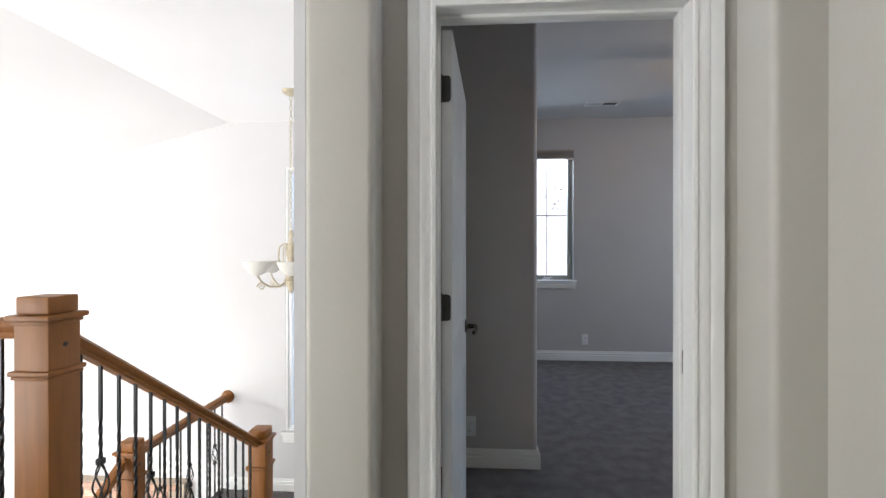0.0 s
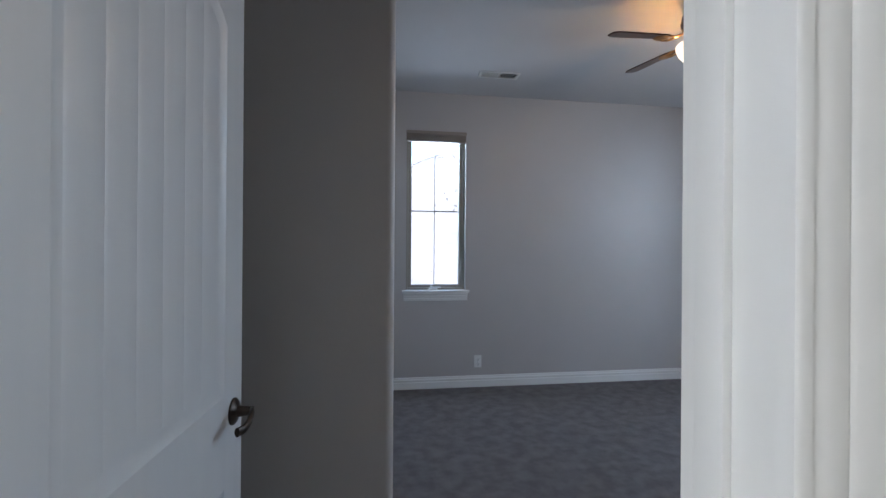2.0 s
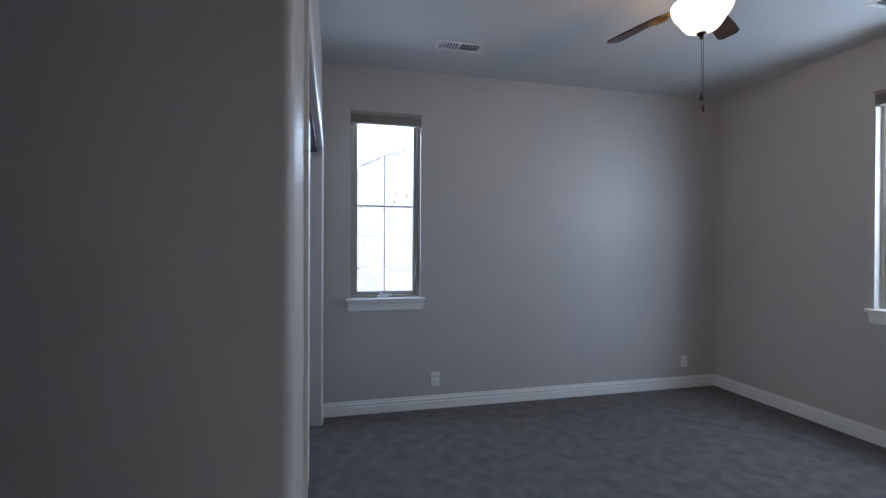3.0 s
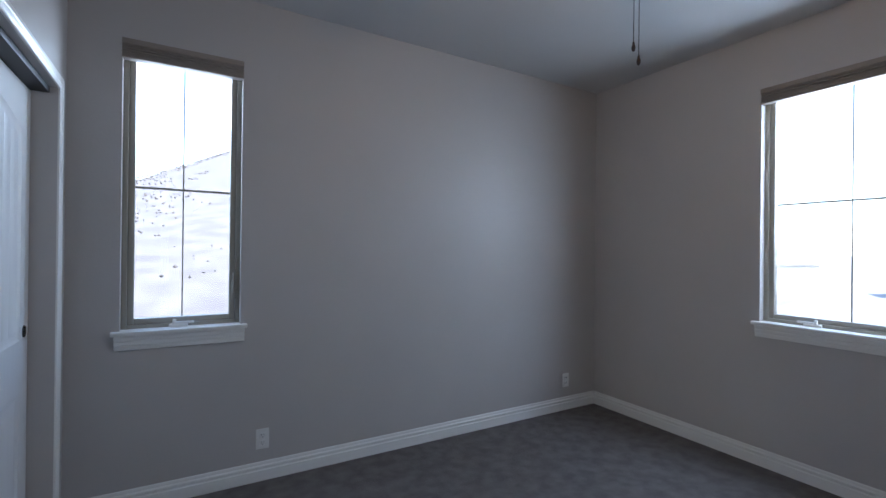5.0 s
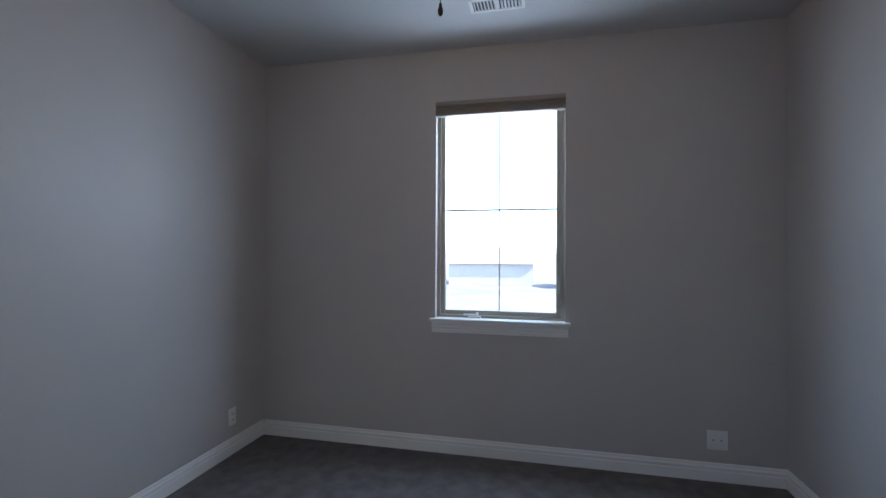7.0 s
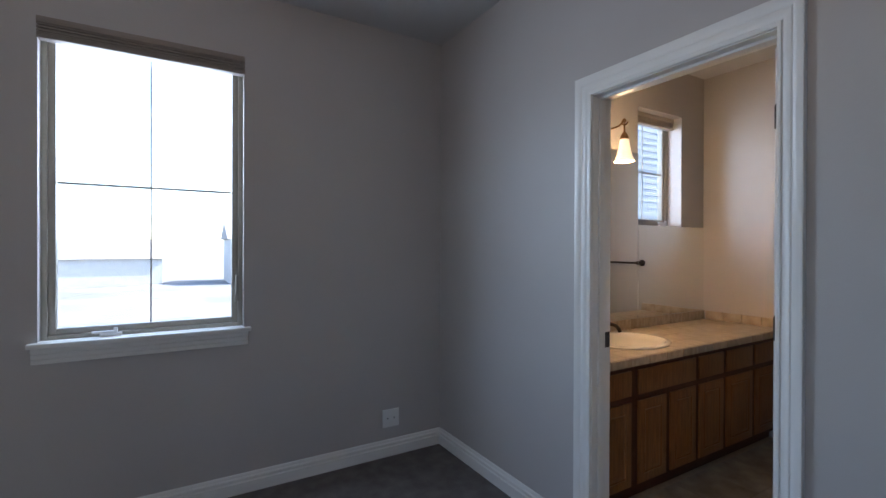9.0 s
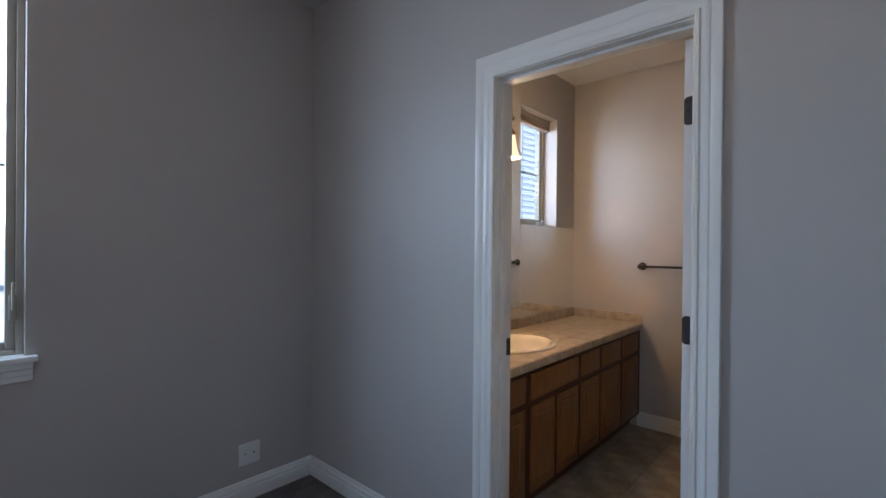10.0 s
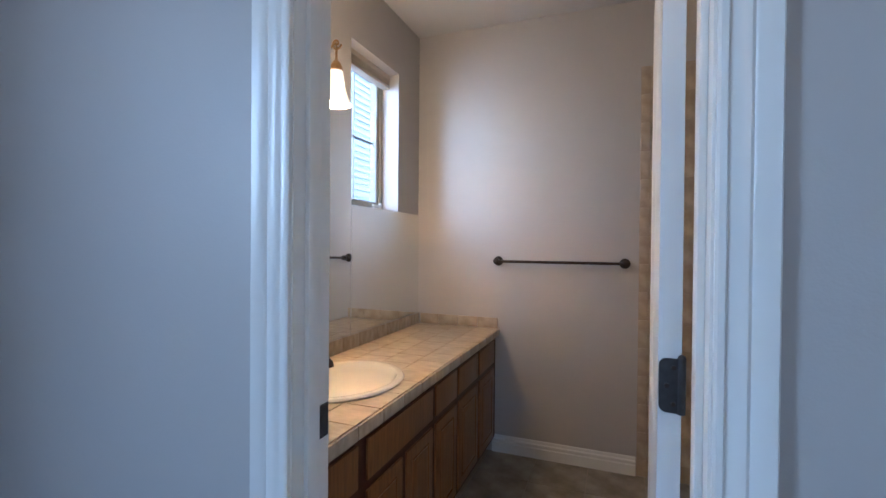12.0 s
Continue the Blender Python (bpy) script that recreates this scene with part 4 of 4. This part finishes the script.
def newel(x, y, z0, h, w=0.114):
    t = thing("newel_post", pose(x, y, z0), "honey-oak square box newel post with stepped cap", "newel post", "newel posts")
    bm = B()
    a = w / 2
    box(bm, (-a, -a, 0), (a, a, h - 0.075), 0.004)
    part("post", bm, OAK, t)
    for nm, e, lo, hi in (("collar", 0.012, h - 0.245, h - 0.228), ("collar_moulding", 0.007, h - 0.257, h - 0.2455), ("cap_moulding", 0.007, h - 0.088, h - 0.0745),
                          ("cap_plate", 0.017, h - 0.074, h - 0.056), ("cap_block", -0.003, h - 0.0555, h)):
        bm = B()
        box(bm, (-a - e, -a - e, lo), (a + e, a + e, hi), 0.006)
        part(nm, bm, OAK, t)
    bm = B()
    cyl(bm, (a - 0.001, 0, h - 0.155), (a + 0.002, 0, h - 0.155), 0.008, seg=14)
    part("plug", bm, IRON, t, "dark bolt plug")
    return t


def rail_sweep(parent, p, q):
    prof = [(-0.020, -0.032), (0.020, -0.032), (0.024, -0.022), (0.020, -0.012), (0.030, 0.0), (0.033, 0.014), (0.026, 0.026), (0.012, 0.032), (-0.012, 0.032), (-0.026, 0.026),
            (-0.033, 0.014), (-0.030, 0.0), (-0.020, -0.012), (-0.024, -0.022)]
    p, q = Vector(p), Vector(q)
    s = (q - p).cross(Vector((0, 0, 1))).normalized()
    bm = B()
    rings(bm, [[tuple(e + s * a + Vector((0, 0, b))) for a, b in prof] for e in (p, q)])
    return part("handrail", bm, OAK_RAIL, parent, "moulded honey-oak handrail")


def baluster_mesh(h, basket):
    """A square iron bar, twisted in its middle stretch, with an open basket in some."""
    bm = B()
    rows = []
    n = 44
    for i in range(n + 1):
        z = h * i / n
        k = min(1, max(0, (z / h - 0.22) / 0.56))
        a = k * math.pi * 5
        rows.append([(0.0075 * math.cos(a + q * math.pi / 2 + 0.785), 0.0075 * math.sin(a + q * math.pi / 2 + 0.785), z) for q in range(4)])
    if basket:
        lo = [r for r in rows if r[0][2] < h * 0.43]
        hi = [r for r in rows if r[0][2] > h * 0.57]
        rings(bm, lo), rings(bm, hi)
        z0, z1 = lo[-1][0][2], hi[0][0][2]
        for s in range(4):
            tube(bm, [(0.026 * math.sin(math.pi * k / 12) * math.cos(s * 1.571 + 2.2 * k / 12), 0.026 * math.sin(math.pi * k / 12) * math.sin(s * 1.571 + 2.2 * k / 12), z0 + (z1 - z0) * k / 12)
                      for k in range(13)], 0.0035, 6)
        for z in (z0, z1):
            box(bm, (-0.012, -0.012, z - 0.012), (0.012, 0.012, z + 0.012), 0.003)
    else:
        rings(bm, rows)
    return mesh_of("baluster", bm, IRON)


BAL, BASK = baluster_mesh(0.92, False), baluster_mesh(0.92, True)


def guard(name, p, q, count, foot, label, first=1):
    """A handrail from p to q with iron balusters standing on a line foot metres below."""
    t = thing(name, Matrix(), label, "stair railing", "stair railings")
    rail_sweep(t, p, q)
    for i in range(count):
        k = (i + 0.7) / (count + 0.4)
        e = Vector(p).lerp(Vector(q), k)
        ob = new("baluster", BASK if (i % 3) == first else BAL)
        ob.parent = t
        ob.location = (e.x, e.y, e.z - foot)
        ob.scale = (1, 1, (foot - 0.028) / 0.92)
    return t


newel(-1.11, 2.31, -0.01, 1.145)
newel(-1.13, 3.80, LZ - 0.003, 1.04)
newel(-1.99, 3.77, LZ - 0.003, 0.95)
guard("stair_railing", (-1.13, 2.388, 0.985), (-1.13, 3.722, 0.055), 15, 0.90, "oak handrail on twisted iron balusters down the stairs")
guard("landing_railing", (-1.99, 3.848, -0.075), (-1.99, 4.93, -0.075), 9, 0.842, "level oak landing rail on twisted iron balusters")
guard("hall_railing", (-1.188, 2.31, 1.03), (-3.35, 2.31, 1.03), 18, 1.025, "level oak hall guard rail on twisted iron balusters")
lower = guard("lower_stair_railing", (-1.99, 3.69, -0.10), (-1.99, 2.1, -1.16), 12, 0.90, "oak handrail of the lower flight on iron balusters")
ros = thing("rail_rosette", pose(-1.99, 4.949, -0.075), "round oak rosette where the rail meets the wall", "rosette")
bm = B()
rings(bm, [[(r * math.cos(a), -d, r * math.sin(a)) for a in [2 * math.pi * i / 24 for i in range(24)]] for r, d in ((0.058, 0), (0.058, 0.010), (0.050, 0.018), (0.04, 0.019))])
part("disc", bm, OAK, ros)

chand = thing("chandelier", pose(-1.075, 4.16, 2.43), "cream scrolled-iron chandelier with frosted bowls over the stairs", "chandelier")
bm = B()
lathe(bm, [(0.0, 0), (0.062, 0), (0.058, -0.018), (0.03, -0.034), (0.01, -0.038), (0.0, -0.04)], seg=24)
part("canopy", bm, CREAM_METAL, chand, "cream ceiling canopy")
for k in range(26):
    bm = B()
    lk = [(0.010 * math.cos(a), 0, 0.022 * math.sin(a)) for a in [2 * math.pi * i / 10 for i in range(11)]]
    tube(bm, lk, 0.0022, 5)
    bmesh.ops.transform(bm, matrix=pose(0, 0, -0.055 - 0.037 * k, 0, 0, 90 * (k % 2)), verts=bm.verts)
    part("chain_link", bm, CREAM_METAL, chand)
bm = B()
lathe(bm, [(0.0, -1.01), (0.012, -1.015), (0.02, -1.05), (0.012, -1.08), (0.025, -1.13), (0.04, -1.18), (0.026, -1.23), (0.014, -1.28), (0.03, -1.34), (0.05, -1.38), (0.03, -1.42), (0.014, -1.46), (0.0, -1.48)], seg=20)
part("stem", bm, CREAM_METAL, chand, "turned cream stem")
for k in range(5):
    m = pose(0, 0, 0, 0, 0, 150 + 72 * k)
    bm = B()
    tube(bm, [(0.02, 0, -1.38), (0.08, 0, -1.42), (0.15, 0, -1.42), (0.21, 0, -1.38), (0.235, 0, -1.34)], 0.007, 8)
    tube(bm, [(0.02, 0, -1.34), (0.06, 0, -1.30), (0.09, 0, -1.22), (0.085, 0, -1.14), (0.05, 0, -1.11), (0.03, 0, -1.13), (0.04, 0, -1.16)], 0.005, 8)
    tube(bm, [(0.21 + 0.03 * (1 - i / 18) * math.cos(i * 0.6), 0, -1.415 + 0.03 * (1 - i / 18) * math.sin(i * 0.6)) for i in range(16)], 0.004, 6)
    bmesh.ops.transform(bm, matrix=m, verts=bm.verts)
    arm = part("arm", bm, CREAM_METAL, chand, "scrolled cream arm")
    bm = B()
    lathe(bm, [(0.02, -1.335), (0.05, -1.32), (0.085, -1.28), (0.10, -1.24), (0.096, -1.24), (0.08, -1.275), (0.045, -1.312), (0.0, -1.325)], (0.235, 0, 0), 20)
    bmesh.ops.transform(bm, matrix=m, verts=bm.verts)
    part("bowl", bm, SHADE_OFF, arm, "frosted white glass bowl")

# brick chimney breast below the landing level
bm = B()
box(bm, (-3.9, 4.852, -2.75), (-2.35, 4.949, -0.84))
breast = structure("chimney_breast", bm, GROUT, "pale pink brick chimney breast in the lower room", "brickwork")
km = B()
box(km, (0, 0, 0), (0.19, 0.012, 0.057), 0.003, 1)
bk = mesh_of("brick", km, BRICK)
for r in range(12):
    for c in range(7 + r % 2):
        x = -3.895 + c * 0.202 + (0.101 if r % 2 == 0 else 0)
        if x + 0.19 < -2.35:
            ob = new("brick", bk)
            ob.parent, ob.location = breast, (x, 4.841, -0.905 - r * 0.067)

# ---- outside ----
bm = B()
bmesh.ops.create_grid(bm, x_segments=4, y_segments=4, size=3000, matrix=Matrix.Translation((0, 0, -3.2)))
structure("ground", bm, GROUND, "dry pale ground around the houses", "ground")

bm = B()
n, k = 80, 14
rows = []
for i in range(n + 1):
    x = -240 + 300 * i / n
    crest = 3.9 + 40 / (1 + math.exp(-(x - 8) / 22)) + 2.4 * noise.noise((x * 0.05, 3, 0)) + 1.1 * noise.noise((x * 0.19, 9, 0))
    crest = crest + (-6 - crest) * max(0, min(1, (x - 34) / 24))
    rows.append([(x, 22 + 108 * j / k + 4 * noise.noise((x * 0.04, j * 0.5, 1)), -3.3 + (crest + 3.3) * j / k + (0.8 * noise.noise((x * 0.11, j * 0.7, 5)) if j else 0))
                 for j in range(k + 1)])
rings(bm, rows, close=False, caps=False)
structure("backdrop_hill", bm, SNOW_HILL, "pale snowy scrub-covered hillside", "hill")

random.seed(11)
pts, faces = [], []
for i in range(2600):
    x = random.uniform(-45, 33)
    j = k - 0.3 if i < 420 else random.uniform(1.5, k - 0.5)
    crest = 3.9 + 40 / (1 + math.exp(-(x - 8) / 22))
    p = Vector((x, 22 + 108 * j / k, -3.3 + (crest + 3.3) * j / k + 0.2))
    a = len(pts)
    for d in ((1, 0, 0), (0, 1, 0), (-1, 0, 0), (0, -1, 0), (0, 0, 1), (0, 0, -1)):
        pts.append(p + Vector(d) * random.uniform(0.05, 0.34) * (0.4 + 0.6 * j / k))
    for q in range(4):
        faces += [(a + q, a + (q + 1) % 4, a + 4), (a + (q + 1) % 4, a + q, a + 5)]
me = bpy.data.meshes.new("scrub")
me.from_pydata(pts, [], faces)
me.materials.append(SCRUB)
tagged(new("scrub", me), "dry brown scrub scattered over the hillside", "scrub", kind="stuff")


def far_house(x, y, w, d, h, rot, roof=2.2):
    t = thing("house", pose(x, y, -3.2, 0, 0, rot), "distant cream stucco house with a brown gabled roof", "house", "distant houses")
    bm = B()
    box(bm, (-w / 2, -d / 2, 0), (w / 2, d / 2, h))
    part("wall", bm, STUCCO, t)
    bm = B()
    rings(bm, [[(xx, -d / 2 - 0.4, h - 0.1), (xx, d / 2 + 0.4, h - 0.1), (xx, 0, h + roof)] for xx in (-w / 2 - 0.4, w / 2 + 0.4)])
    part("roof", bm, ROOF, t)
    for i in range(3):
        for z in (1.0, 3.9):
            if z + 1.4 > h:
                continue
            bm = B()
            xx = -w / 2 + w * (i + 0.5) / 3
            box(bm, (xx - 0.6, -d / 2 - 0.05, z), (xx + 0.6, -d / 2 - 0.005, z + 1.3), 0.01)
            wd = part("window", bm, TRIM, t)
            bm = B()
            box(bm, (xx - 0.5, -d / 2 - 0.07, z + 0.1), (xx + 0.5, -d / 2 - 0.052, z + 1.2))
            part("pane", bm, PANE_DARK, wd)


for x, y, w, d, h, r in ((62, 34, 14, 9, 3.4, 80), (70, 12, 12, 9, 3.2, 95), (66, -8, 13, 9, 5.6, 90), (78, -34, 15, 9, 5.6, 100), (80, 58, 15, 9, 3.2, 70)):
    far_house(x, y, w, d, h, r)

# neighbour's gable seen through the bathroom window
nb = thing("neighbour_house", pose(7.4, -1.6, -3.2), "neighbouring house with white lap siding and eaves", "house")
bm = B()
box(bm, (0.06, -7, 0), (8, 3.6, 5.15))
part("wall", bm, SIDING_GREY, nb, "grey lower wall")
for i in range(22):
    bm = B()
    z = 5.25 + i * 0.13
    rings(bm, [[(0.06, y, z), (-0.012, y, z), (0.0, y, z + 0.14), (0.06, y, z + 0.14)] for y in (-7, 3.6)])
    part("lap_board", bm, SIDING, nb)
bm = B()
box(bm, (-0.45, -7.2, 5.10), (0.06, 3.8, 5.24), 0.01)
part("eave", bm, SIDING, nb, "white projecting eave")
bm = B()
box(bm, (0.06, -7, 5.15), (8, 3.6, 8.2))
part("upper_wall", bm, SIDING, nb, "white upper wall")
